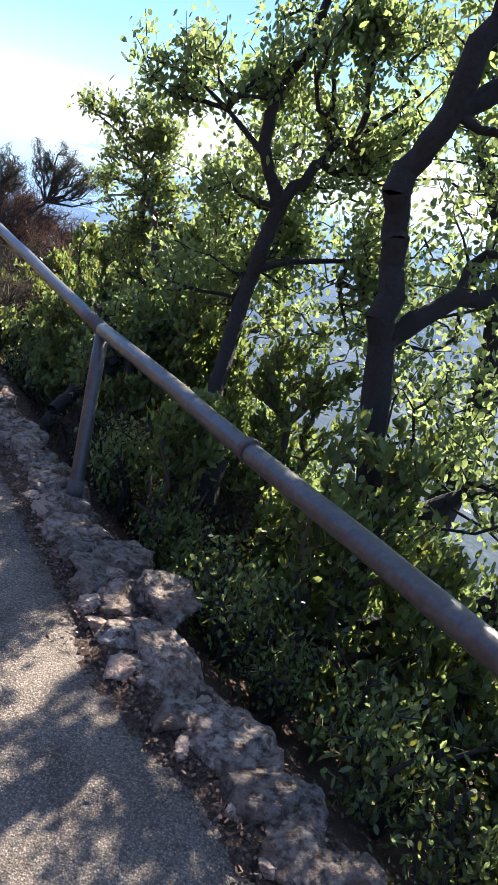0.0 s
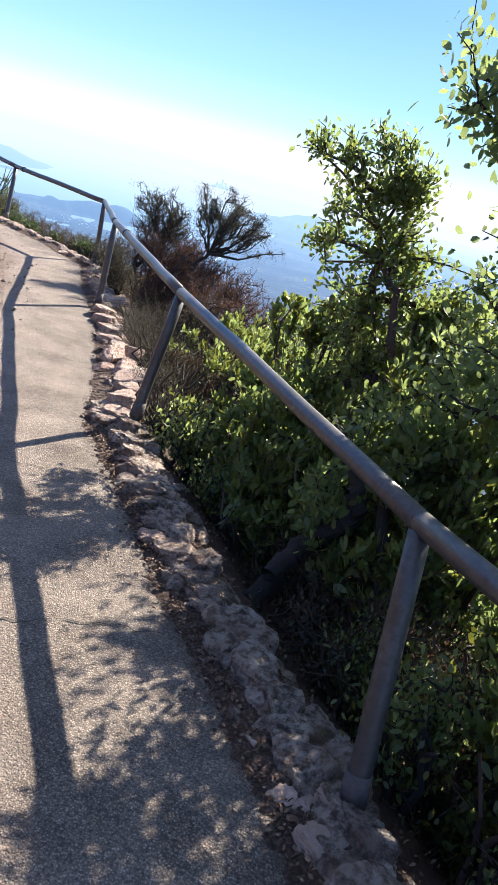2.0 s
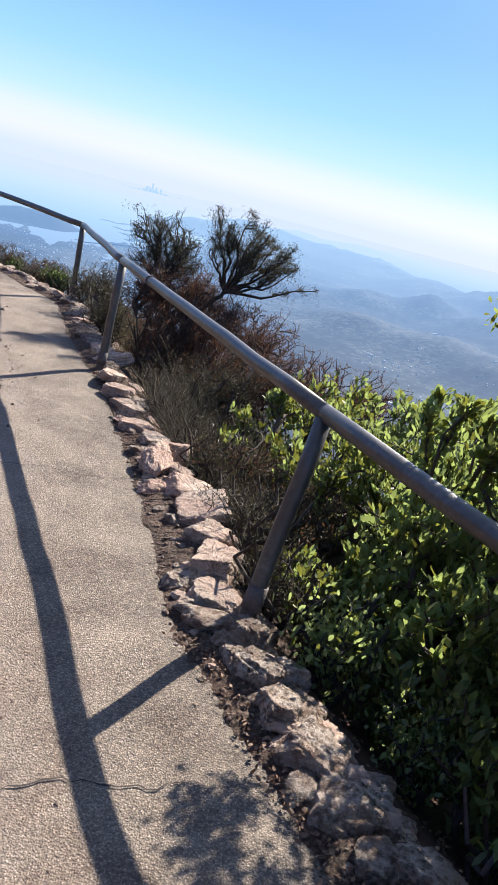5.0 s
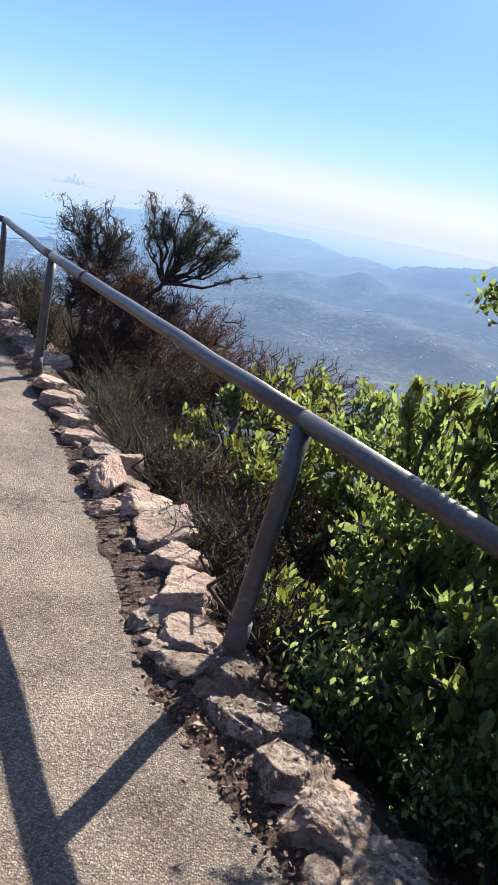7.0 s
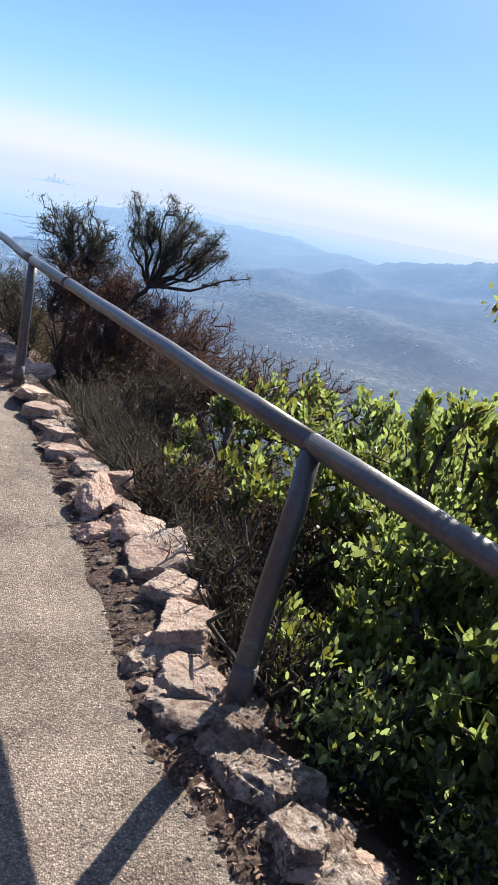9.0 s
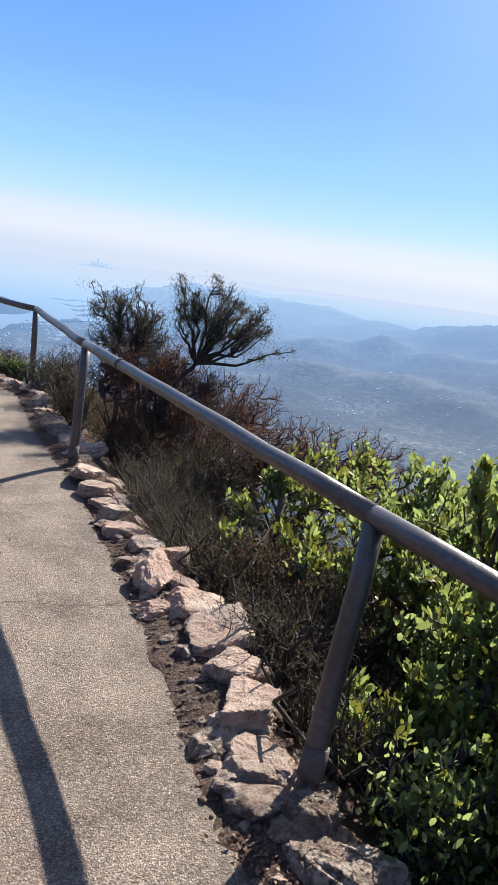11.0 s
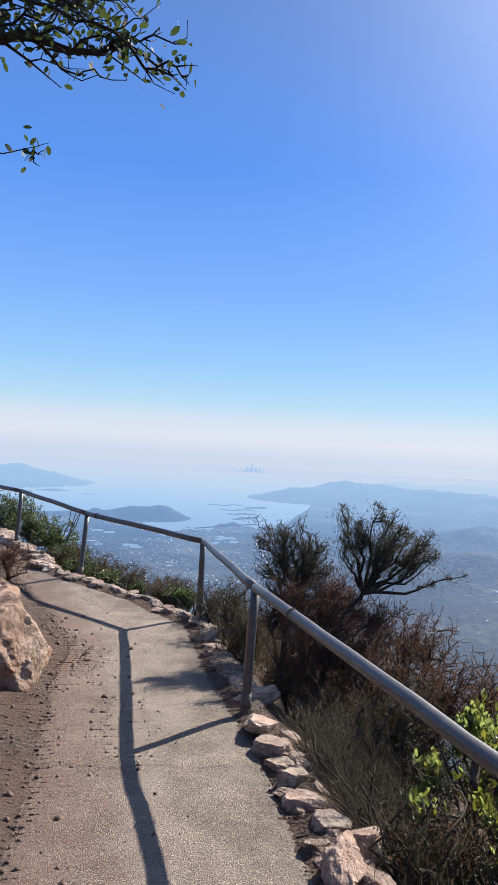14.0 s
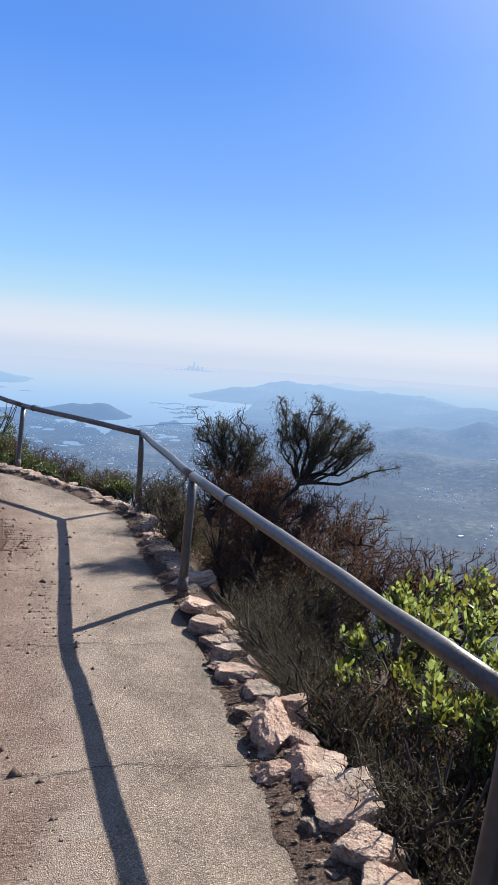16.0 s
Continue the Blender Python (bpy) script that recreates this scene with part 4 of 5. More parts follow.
# manzanitas below the railing: root, blobs, twig tips, leaves per tip
YOUNG = dict(second=(0.55, M_MANZ_Y), label="yellow-green manzanita shrub with a sparse twiggy base")
shrub(1, -1.25, 6.58, 0.2, 0.05, [(-1.37, 6.56, -0.02, 0.12, 0.16, 0.17), (-1.15, 6.5, 0.0, 0.18, 0.22, 0.2)], 190, 18, second=(0.55, M_MANZ_Y), gap=0.42, low=1.0)
shrub(19, -0.98, 6.05, 0.25, 0.1, [(-1.02, 6.15, -0.08, 0.2, 0.28, 0.28), (-0.84, 5.9, -0.02, 0.18, 0.25, 0.32)], 480, 11, low=0.9, gap=0.46)
shrub(2, -0.70, 6.75, 0.3, 0.2, [(-0.78, 6.70, 0.15, 0.40, 0.48, 0.46), (-0.55, 6.3, 0.1, 0.4, 0.4, 0.5), (-0.9, 5.98, 0.15, 0.22, 0.3, 0.36)], 850, 11)
shrub(3, -0.55, 7.5, 0.3, 0.3, [(-0.60, 7.45, 0.28, 0.45, 0.5, 0.42), (-0.1, 7.3, 0.4, 0.5, 0.5, 0.45)], 750, 11)
shrub(4, -1.05, 7.75, 0.25, 0.1, [(-1.02, 7.75, 0.05, 0.34, 0.5, 0.34)], 300, 9, **YOUNG)
shrub(5, -0.6, 8.4, 0.3, 0.2, [(-0.7, 8.35, 0.10, 0.5, 0.5, 0.42), (-0.1, 8.6, 0.1, 0.5, 0.5, 0.42)], 700, 11)
shrub(6, -1.35, 8.75, 0.25, 0.1, [(-1.32, 8.7, 0.0, 0.32, 0.5, 0.40), (-1.0, 9.1, 0.1, 0.35, 0.4, 0.36)], 300, 8, **YOUNG)
shrub(7, 0.1, 7.0, 0.4, 0.5, [(0.05, 6.9, 0.45, 0.5, 0.55, 0.5), (0.5, 7.3, 0.5, 0.6, 0.6, 0.5)], 800, 12)
shrub(8, -0.55, 5.55, 0.3, 0.1, [(-0.62, 5.70, -0.05, 0.34, 0.40, 0.45)], 380, 11)
shrub(9, -0.1, 5.9, 0.3, 0.4, [(-0.15, 5.85, 0.35, 0.45, 0.5, 0.55)], 600, 12)
shrub(10, -0.1, 5.0, 0.3, 0.2, [(-0.2, 5.05, 0.05, 0.36, 0.45, 0.5)], 550, 12)
shrub(11, 0.35, 4.5, 0.3, 0.1, [(0.30, 4.45, 0.0, 0.36, 0.45, 0.5), (0.65, 4.7, 0.4, 0.4, 0.4, 0.5)], 700, 12)
shrub(12, 0.6, 3.6, 0.3, 0.0, [(0.62, 3.6, -0.15, 0.34, 0.45, 0.42)], 450, 12)
shrub(13, 0.95, 2.8, 0.3, 0.0, [(0.95, 2.8, -0.2, 0.34, 0.5, 0.40), (1.4, 2.9, 0.0, 0.4, 0.5, 0.5)], 600, 12)
shrub(14, 1.35, 1.9, 0.3, 0.0, [(1.35, 1.9, -0.2, 0.34, 0.5, 0.40), (1.8, 2.1, 0.1, 0.4, 0.5, 0.6)], 500, 12)
shrub(25, -1.55, 8.25, 0.2, 0.0, [(-1.74, 8.3, 0.06, 0.18, 0.3, 0.14), (-1.42, 7.9, 0.05, 0.18, 0.3, 0.2), (-1.4, 8.8, 0.18, 0.2, 0.3, 0.16)], 330, 8, **YOUNG)
# the tall leafy manzanita that stands above the railing
leafy = plant("manzanita_tree", 20, [[(-0.30, 6.05, gz(-0.30, 6.05) - 0.1, 0.035), (-0.34, 6.1, 0.3, 0.03), (-0.30, 6.12, 0.7, 0.026), (-0.38, 6.2, 1.05, 0.021), (-0.50, 6.42, 1.16, 0.019), (-0.53, 6.52, 1.32, 0.016), (-0.66, 6.48, 1.45, 0.010), (-0.82, 6.42, 1.56, 0.007), (-0.98, 6.34, 1.64, 0.004)],
                             [(-0.53, 6.52, 1.32, 0.012), (-0.47, 6.55, 1.5, 0.009), (-0.50, 6.55, 1.7, 0.006), (-0.56, 6.58, 1.85, 0.004)], [(-0.50, 6.42, 1.16, 0.010), (-0.62, 6.55, 1.12, 0.008), (-0.78, 6.6, 1.08, 0.006), (-0.82, 6.63, 1.18, 0.004)], [(-0.47, 6.55, 1.5, 0.006), (-0.36, 6.45, 1.62, 0.004)]],
      [(-0.98, 6.33, 1.66, 0.13, 0.14, 0.12), (-0.80, 6.42, 1.68, 0.16, 0.18, 0.15), (-0.60, 6.5, 1.76, 0.2, 0.2, 0.17), (-0.44, 6.4, 1.62, 0.16, 0.2, 0.2), (-0.65, 6.48, 1.52, 0.26, 0.2, 0.15), (-0.85, 6.65, 1.22, 0.13, 0.14, 0.12), (-0.62, 6.5, 1.24, 0.22, 0.2, 0.12), (-0.35, 6.4, 1.2, 0.25, 0.25, 0.2), (-0.5, 6.45, 0.95, 0.38, 0.3, 0.28), (-0.1, 6.4, 1.0, 0.4, 0.35, 0.35), (-0.68, 6.5, 1.38, 0.26, 0.22, 0.2), (-0.42, 6.45, 1.42, 0.2, 0.22, 0.2), (-0.45, 6.3, 0.7, 0.3, 0.25, 0.25)], 1050, 8, (0.042, 0.021), (M_REDBARK, M_MANZ),
      "slender manzanita tree with rounded green leaf clusters", "tree", clump=7.5, gap=0.47, shell=0.1, spread=0.026, back=0.13, second=(0.18, M_MANZ_Y))
leafy.location.z += 0.05
shrub(18, -0.7, 6.9, 0.3, 0.7, [(-0.82, 6.85, 0.68, 0.22, 0.25, 0.26), (-0.4, 6.85, 0.72, 0.35, 0.35, 0.32), (0.05, 6.75, 0.78, 0.4, 0.4, 0.36)], 800, 12)
shrub(15, -0.80, 5.55, 0.25, 0.05, [(-0.80, 5.6, -0.02, 0.2, 0.35, 0.3)], 260, 11, low=1.0, gap=0.46)
shrub(16, 0.05, 5.25, 0.3, 0.5, [(-0.02, 5.15, 0.55, 0.3, 0.3, 0.36), (0.25, 5.4, 0.25, 0.35, 0.35, 0.4)], 700, 12, low=1.0, gap=0.46)
shrub(24, 0.02, 3.7, 0.18, 0.2, [(0.10, 3.6, -0.08, 0.10, 0.25, 0.2), (0.02, 3.9, 0.28, 0.16, 0.22, 0.26), (0.38, 3.3, -0.15, 0.2, 0.25, 0.22)], 420, 11, low=1.0, gap=0.45)
shrub(26, 0.68, 3.15, 0.2, 0.5, [(0.66, 3.15, 0.30, 0.2, 0.22, 0.36), (0.78, 3.25, 0.62, 0.24, 0.16, 0.22), (0.95, 3.05, 0.25, 0.22, 0.25, 0.3)], 620, 10, low=1.0, gap=0.47)
shrub(27, 0.10, 3.75, 0.15, 0.4, [(0.08, 3.78, 0.42, 0.2, 0.16, 0.24)], 220, 10, low=1.0, gap=0.48)
shrub(17, -0.28, 4.5, 0.2, 0.0, [(-0.22, 4.45, -0.16, 0.2, 0.35, 0.24), (0.05, 4.0, -0.15, 0.22, 0.4, 0.3)], 420, 11, low=1.0, gap=0.46)

plant("manzanita_tree", 21, [[(0.35, 6.1, gz(0.35, 6.1) - 0.1, 0.04), (0.3, 6.1, 0.4, 0.034), (0.2, 6.0, 1.0, 0.026), (0.3, 6.2, 1.6, 0.016), (0.5, 6.5, 2.0, 0.008)], [(0.2, 6.0, 1.0, 0.02), (0.0, 5.7, 1.2, 0.012)]],
      [(0.25, 6.1, 1.7, 0.36, 0.4, 0.32), (0.5, 6.6, 2.0, 0.45, 0.45, 0.36), (0.05, 5.7, 1.15, 0.28, 0.35, 0.28), (0.4, 5.9, 1.1, 0.35, 0.35, 0.3)], 220, 11, (0.05, 0.028), (M_REDBARK, M_MANZ),
      "slender manzanita tree with rounded green leaf clusters", "tree", clump=3.4, gap=0.44, shell=0.2, spread=0.025, second=(0.08, M_MANZ_Y))

plant("manzanita_shrub", 22, [[(-0.72, 4.80, gz(-0.72, 4.80) - 0.1, 0.052), (-0.70, 4.90, -0.06, 0.044), (-0.62, 4.96, 0.07, 0.042), (-0.53, 5.0, 0.17, 0.040), (-0.42, 5.04, 0.26, 0.040), (-0.43, 5.04, 0.40, 0.030), (-0.48, 5.12, 0.52, 0.022), (-0.6, 5.2, 0.62, 0.012)], [(-0.49, 5.06, 0.25, 0.018), (-0.3, 5.2, 0.45, 0.012), (-0.15, 5.3, 0.6, 0.008)]],
      [(-0.45, 5.25, 0.58, 0.24, 0.24, 0.18), (-0.2, 5.3, 0.5, 0.3, 0.3, 0.25), (-0.5, 5.1, 0.25, 0.2, 0.25, 0.2)], 300, 9, (0.05, 0.026), (M_BARK, M_MANZ),
      "crooked dark-limbed manzanita beside the rubble wall", "shrub", clump=3.4, gap=0.42, shell=0.2, spread=0.025)

# live oaks over the path
OAK = dict(label="dark-trunked live oak leaning over the path edge", category="tree", group="oaks over the path", parts=("trunk", "crown"), clump=4.6, gap=0.53, shell=0.1, spread=0.04, back=0.16)
plant("oak_tree", 30, [[(0.30, 3.95, gz(0.30, 3.95) - 0.2, 0.055), (0.24, 4.0, 0.0, 0.05), (0.18, 4.25, 0.35, 0.046), (0.22, 4.62, 0.90, 0.042), (0.31, 4.74, 1.40, 0.040), (0.19, 4.74, 1.62, 0.032), (0.18, 4.85, 1.90, 0.029), (0.30, 4.9, 2.25, 0.024), (0.38, 4.95, 2.8, 0.014)],
                       [(0.31, 4.74, 1.40, 0.034), (0.42, 4.75, 1.58, 0.027), (0.52, 4.8, 1.76, 0.022), (0.62, 4.8, 1.82, 0.017), (0.9, 4.9, 2.1, 0.010)], [(0.25, 4.68, 1.08, 0.024), (0.45, 4.68, 1.16, 0.018), (0.75, 4.75, 1.22, 0.010)], [(0.19, 4.74, 1.62, 0.018), (-0.05, 4.85, 1.80, 0.012), (-0.25, 4.92, 1.92, 0.008), (-0.5, 4.95, 1.95, 0.005)], [(0.24, 4.0, 0.0, 0.040), (-0.02, 4.4, -0.05, 0.036), (-0.26, 4.8, 0.10, 0.030), (-0.34, 5.1, 0.45, 0.018)]],
      [(0.10, 5.0, 2.05, 0.50, 0.45, 0.36), (0.55, 4.9, 2.35, 0.6, 0.5, 0.45), (-0.48, 5.0, 1.93, 0.22, 0.25, 0.17), (-0.30, 5.0, 1.80, 0.26, 0.3, 0.16), (-0.28, 5.0, 2.08, 0.30, 0.3, 0.18), (0.70, 5.0, 1.80, 0.5, 0.45, 0.45), (0.05, 5.15, 1.50, 0.36, 0.35, 0.3), (0.45, 5.15, 1.25, 0.5, 0.4, 0.4), (0.0, 5.2, 1.0, 0.45, 0.4, 0.4), (0.95, 4.8, 1.2, 0.45, 0.45, 0.45)], 1500, 11, (0.048, 0.024), (M_BARK, M_OAK), **OAK)
plant("oak_tree", 31, [[(0.95, 3.4, gz(0.95, 3.4) - 0.2, 0.08), (0.85, 3.45, 0.3, 0.065), (0.71, 3.55, 1.05, 0.056), (0.66, 3.59, 1.42, 0.052), (0.62, 3.60, 1.67, 0.05), (0.72, 3.56, 1.90, 0.046), (0.78, 3.52, 2.3, 0.042), (0.9, 3.6, 2.9, 0.03)],
                       [(0.71, 3.55, 1.05, 0.045), (0.95, 3.55, 1.28, 0.036), (1.3, 3.6, 1.4, 0.022)], [(0.72, 3.56, 1.9, 0.045), (1.1, 3.6, 2.2, 0.03), (1.5, 3.7, 2.5, 0.016)], [(0.78, 3.52, 2.3, 0.035), (0.35, 3.7, 2.7, 0.022), (0.0, 3.8, 2.95, 0.012)], [(0.85, 3.45, 0.3, 0.05), (1.15, 3.5, 0.45, 0.035), (1.5, 3.6, 0.6, 0.02)]],
      [(0.8, 4.0, 2.85, 0.7, 0.6, 0.45), (0.2, 3.9, 2.95, 0.5, 0.5, 0.32), (1.4, 3.7, 2.4, 0.6, 0.6, 0.6), (1.35, 3.9, 1.5, 0.55, 0.5, 0.55), (1.1, 4.2, 0.8, 0.5, 0.5, 0.45), (1.5, 3.3, 0.8, 0.5, 0.5, 0.5), (1.2, 3.2, 1.9, 0.4, 0.4, 0.4), (1.35, 4.6, 2.0, 0.5, 0.5, 0.45), (1.1, 4.4, 2.35, 0.45, 0.45, 0.4)], 1080, 11, (0.05, 0.026), (M_BARK, M_OAK), **OAK)
plant("oak_tree", 32, [[(2.3, 5.8, gz(2.3, 5.8) - 0.2, 0.14), (2.2, 5.8, 0.3, 0.12), (2.1, 5.9, 1.4, 0.10), (2.1, 6.0, 2.4, 0.07), (2.0, 6.1, 3.2, 0.04)], [(2.1, 5.9, 1.4, 0.07), (1.6, 6.2, 2.2, 0.04), (1.2, 6.4, 2.8, 0.02)]],
      [(2.1, 6.0, 2.4, 1.0, 0.8, 0.8), (1.2, 6.3, 2.1, 0.7, 0.7, 0.7), (1.7, 6.0, 1.0, 1.1, 0.8, 0.9), (0.7, 6.5, 1.3, 0.6, 0.6, 0.6), (0.8, 5.8, 0.6, 0.7, 0.6, 0.6)], 330, 11, (0.06, 0.032), (M_BARK, M_OAK), **OAK)
plant("oak_tree", 33, [[(2.6, 3.8, gz(2.6, 3.8) - 0.2, 0.12), (2.5, 3.8, 0.6, 0.10), (2.4, 3.9, 1.6, 0.07), (2.4, 4.0, 2.6, 0.03)]],
      [(2.3, 4.2, 2.2, 0.8, 0.8, 0.8), (2.1, 4.4, 1.0, 0.8, 0.8, 0.8), (1.9, 3.0, 0.6, 0.6, 0.7, 0.7), (2.2, 3.2, 1.6, 0.6, 0.6, 0.7), (1.6, 4.8, 0.3, 0.7, 0.7, 0.6)], 520, 12, (0.06, 0.032), (M_BARK, M_OAK), **OAK)

# dead crooked limbs low under the oaks
plant("dead_oak_limb", 34, [[(1.75, 3.65, gz(1.75, 3.65) - 0.1, 0.05), (1.55, 3.45, 0.12, 0.046), (1.38, 3.30, 0.10, 0.042), (1.21, 3.28, -0.01, 0.040), (0.87, 3.28, -0.06, 0.034), (0.66, 3.30, -0.18, 0.026), (0.52, 3.34, -0.24, 0.014)],
                            [(1.21, 3.28, -0.01, 0.032), (1.05, 3.12, -0.16, 0.028), (0.90, 3.08, -0.27, 0.020), (0.78, 3.02, -0.36, 0.010)], [(1.38, 3.30, 0.10, 0.03), (1.26, 2.95, -0.20, 0.026), (1.10, 2.90, -0.36, 0.020), (0.92, 2.88, -0.52, 0.010)], [(1.26, 2.95, -0.20, 0.02), (1.33, 2.8, -0.45, 0.014), (1.30, 2.7, -0.6, 0.008)]],
      [(0.75, 3.2, -0.2, 0.25, 0.2, 0.15), (1.0, 2.95, -0.35, 0.25, 0.2, 0.18), (1.3, 3.1, 0.1, 0.3, 0.2, 0.2)], 90, 3, (0.045, 0.024), (M_BARK, M_OAK),
      "dead crooked dark oak limb sprawling low behind the wall", "fallen branch", parts=("limb", "foliage"), keep=True, clump=3, gap=0.4, shell=0.1, spread=0.03)

# the wind-swept shrub at the bend
NEEDLES = dict(oval=False, clump=7.0, gap=0.33, spread=0.012, back=0.15, up=0.75, shell=0.0, twist=0.10, thick=0.0012)


def fan(fork, targets, rad, seed):
    """Crooked limbs that fan out from one fork, and the small crowns that they carry."""
    rr = random.Random(seed)
    limbs, crowns = [], []
    for x, y, z, size in targets:
        line = []
        for k in range(6):
            f = k / 5
            bow = 0.10 * math.sin(math.pi * f) * abs(x - fork[0])
            line.append((fork[0] + (x - fork[0]) * f + rr.gauss(0, 0.025) * (0 < k), fork[1] + (y - fork[1]) * f + rr.gauss(0, 0.03), fork[2] + (z - fork[2]) * f - bow + rr.gauss(0, 0.02) * (0 < k), rad * (1 - 0.8 * f)))
        limbs.append(line)
        a, b = Vector(line[2][:3]), Vector(line[5][:3])
        for f, k in ((1.0, 0.75), (0.78, 1.0), (0.5, 1.0), (0.22, 0.75)):
            c = a.lerp(b, f)
            crowns.append((c.x + rr.gauss(0, 0.03), c.y, c.z + 0.02, size * k, size * 1.3 * k, size * 0.9 * k))
    return limbs, crowns


limbs, crowns = fan((-2.05, 10.9, 0.56), [(-1.28, 10.85, 0.79, 0.07), (-1.40, 11.0, 0.94, 0.09), (-1.50, 10.9, 1.04, 0.10), (-1.64, 11.0, 1.10, 0.11), (-1.78, 10.8, 1.10, 0.12), (-1.86, 11.1, 1.22, 0.11), (-1.97, 11.0, 1.30, 0.10), (-2.08, 10.9, 1.12, 0.12), (-2.24, 11.0, 1.24, 0.10), (-1.66, 11.1, 0.90, 0.12), (-1.90, 10.8, 0.96, 0.12), (-1.48, 10.95, 0.84, 0.08), (-2.26, 10.9, 0.95, 0.11)], 0.018, 4)
plant("windswept_shrub", 50, [[(-2.40, 10.45, gz(-2.40, 10.45) - 0.1, 0.03), (-2.33, 10.55, 0.2, 0.027), (-2.20, 10.75, 0.40, 0.024), (-2.05, 10.9, 0.56, 0.022)]] + limbs, crowns, 2900, 10, (0.021, 0.0040), (M_TWIG, M_NEEDLE),
      "dark wind-swept shrub with fine twiggy crown", "shrub", **NEEDLES)
limbs, crowns = fan((-2.66, 11.05, 0.50), [(-2.94, 11.1, 1.10, 0.09), (-2.82, 11.0, 1.06, 0.10), (-2.70, 11.1, 1.04, 0.11), (-2.58, 11.1, 1.12, 0.10), (-2.46, 11.0, 1.00, 0.11), (-2.94, 11.0, 0.92, 0.11), (-2.74, 10.95, 0.86, 0.12), (-2.52, 10.95, 0.80, 0.13), (-2.34, 11.0, 0.90, 0.11), (-2.96, 10.95, 0.72, 0.12), (-2.36, 10.95, 0.72, 0.13)], 0.014, 9)
plant("windswept_shrub", 51, [[(-2.72, 11.0, gz(-2.72, 11.0) - 0.1, 0.03), (-2.70, 11.0, 0.25, 0.024), (-2.66, 11.05, 0.50, 0.018)]] + limbs, crowns, 2200, 10, (0.021, 0.0040), (M_TWIG, M_NEEDLE),
      "dark wind-swept shrub with fine twiggy crown", "shrub", **NEEDLES)

# dry chaparral below it
DRY = dict(name="chamise_shrub", leaf=(0.022, 0.005), mats=(M_TWIG, M_BROWN), oval=False, second=None, label="dry reddish-brown chamise shrub with wiry twigs", group="dry shrubs at the bend", clump=5.0, gap=0.28, shell=0.0, spread=0.012, back=0.16, up=1.0)
GREYER = {**DRY, "mats": (M_TWIG, M_NEEDLE)}
shrub(60, -2.55, 10.3, 0.25, 0.2, [(-2.50, 10.25, 0.10, 0.25, 0.5, 0.40), (-2.60, 10.75, 0.42, 0.36, 0.4, 0.36), (-2.3, 10.9, 0.35, 0.35, 0.4, 0.35), (-2.15, 10.35, 0.18, 0.36, 0.45, 0.40), (-2.3, 11.05, 0.5, 0.36, 0.3, 0.28), (-1.95, 10.75, 0.36, 0.34, 0.32, 0.32), (-2.7, 10.7, 0.5, 0.3, 0.3, 0.3)], 4600, 14, **DRY)
shrub(61, -1.85, 10.0, 0.25, 0.1, [(-1.9, 10.0, 0.05, 0.42, 0.5, 0.42), (-1.65, 10.5, 0.22, 0.45, 0.45, 0.36), (-1.5, 9.7, 0.05, 0.4, 0.4, 0.36)], 2800, 14, **DRY)
shrub(62, -2.05, 9.2, 0.25, 0.0, [(-2.05, 9.25, -0.02, 0.30, 0.42, 0.32), (-1.75, 9.4, 0.05, 0.3, 0.4, 0.32), (-2.25, 9.0, -0.05, 0.16, 0.3, 0.2)], 1000, 9, **{**GREYER, "label": "grey-green wiry broom shrub leaning over the stones"})
shrub(63, -1.15, 9.8, 0.3, 0.0, [(-1.2, 9.8, 0.08, 0.4, 0.5, 0.36), (-0.7, 9.7, 0.05, 0.5, 0.5, 0.36)], 1500, 14, **DRY)
shrub(64, -3.15, 11.2, 0.25, 0.2, [(-3.05, 10.9, 0.1, 0.25, 0.5, 0.35), (-3.3, 11.7, 0.2, 0.28, 0.4, 0.35)], 1500, 12, **{**GREYER, "label": "grey twiggy shrub beside the bend of the path"})
shrub(65, -1.5, 7.6, 0.2, -0.05, [(-1.48, 7.5, -0.08, 0.16, 0.6, 0.22), (-1.7, 8.2, -0.05, 0.18, 0.5, 0.24)], 700, 3, **{**GREYER, "label": "leafless tangle of grey twigs behind the stones"})
shrub(66, -3.65, 12.2, 0.15, 0.1, [(-3.6, 12.2, 0.1, 0.22, 0.4, 0.28)], 500, 10, **{**GREYER, "label": "grey twiggy shrub beside the bend of the path"})

# a carpet of low scrub over the slope below the path
SCRUB = dict(name="low_scrub", leaf=(0.03, 0.008), mats=(M_TWIG, M_NEEDLE), oval=False, second=(0.3, M_BROWN), label="low tangled dark chaparral scrub on the slope", group="scrub on the slope", clump=4.5, gap=0.30, shell=0.0, spread=0.02, back=0.16, up=0.8)
scrub = [shrub(200 + i, 0.6 + 0.9 * i, 9.6, 0.3, gz(0.6 + 0.9 * i, 9.6) + 0.3, [(0.6 + 0.9 * i, 9.6, gz(0.6 + 0.9 * i, 9.6) + 0.22, 0.5, 0.5, 0.30)], 750, 14, **SCRUB) for i in range(3)]
rs = random.Random(9)
made = 0
while made < 70:
    x, y = rs.uniform(-6.5, 4.0), rs.uniform(3.0, 16.0)
    d = float(signed_distance(np.array([x]), np.array([y]), RIGHT)[0])
    if not 0.62 < d < 4.0:
        continue
    src = scrub[made % 3]
    copy_thing(src, pose(x, y, gz(x, y) - 0.06, 0, 0, rs.uniform(0, 360)))
    made += 1

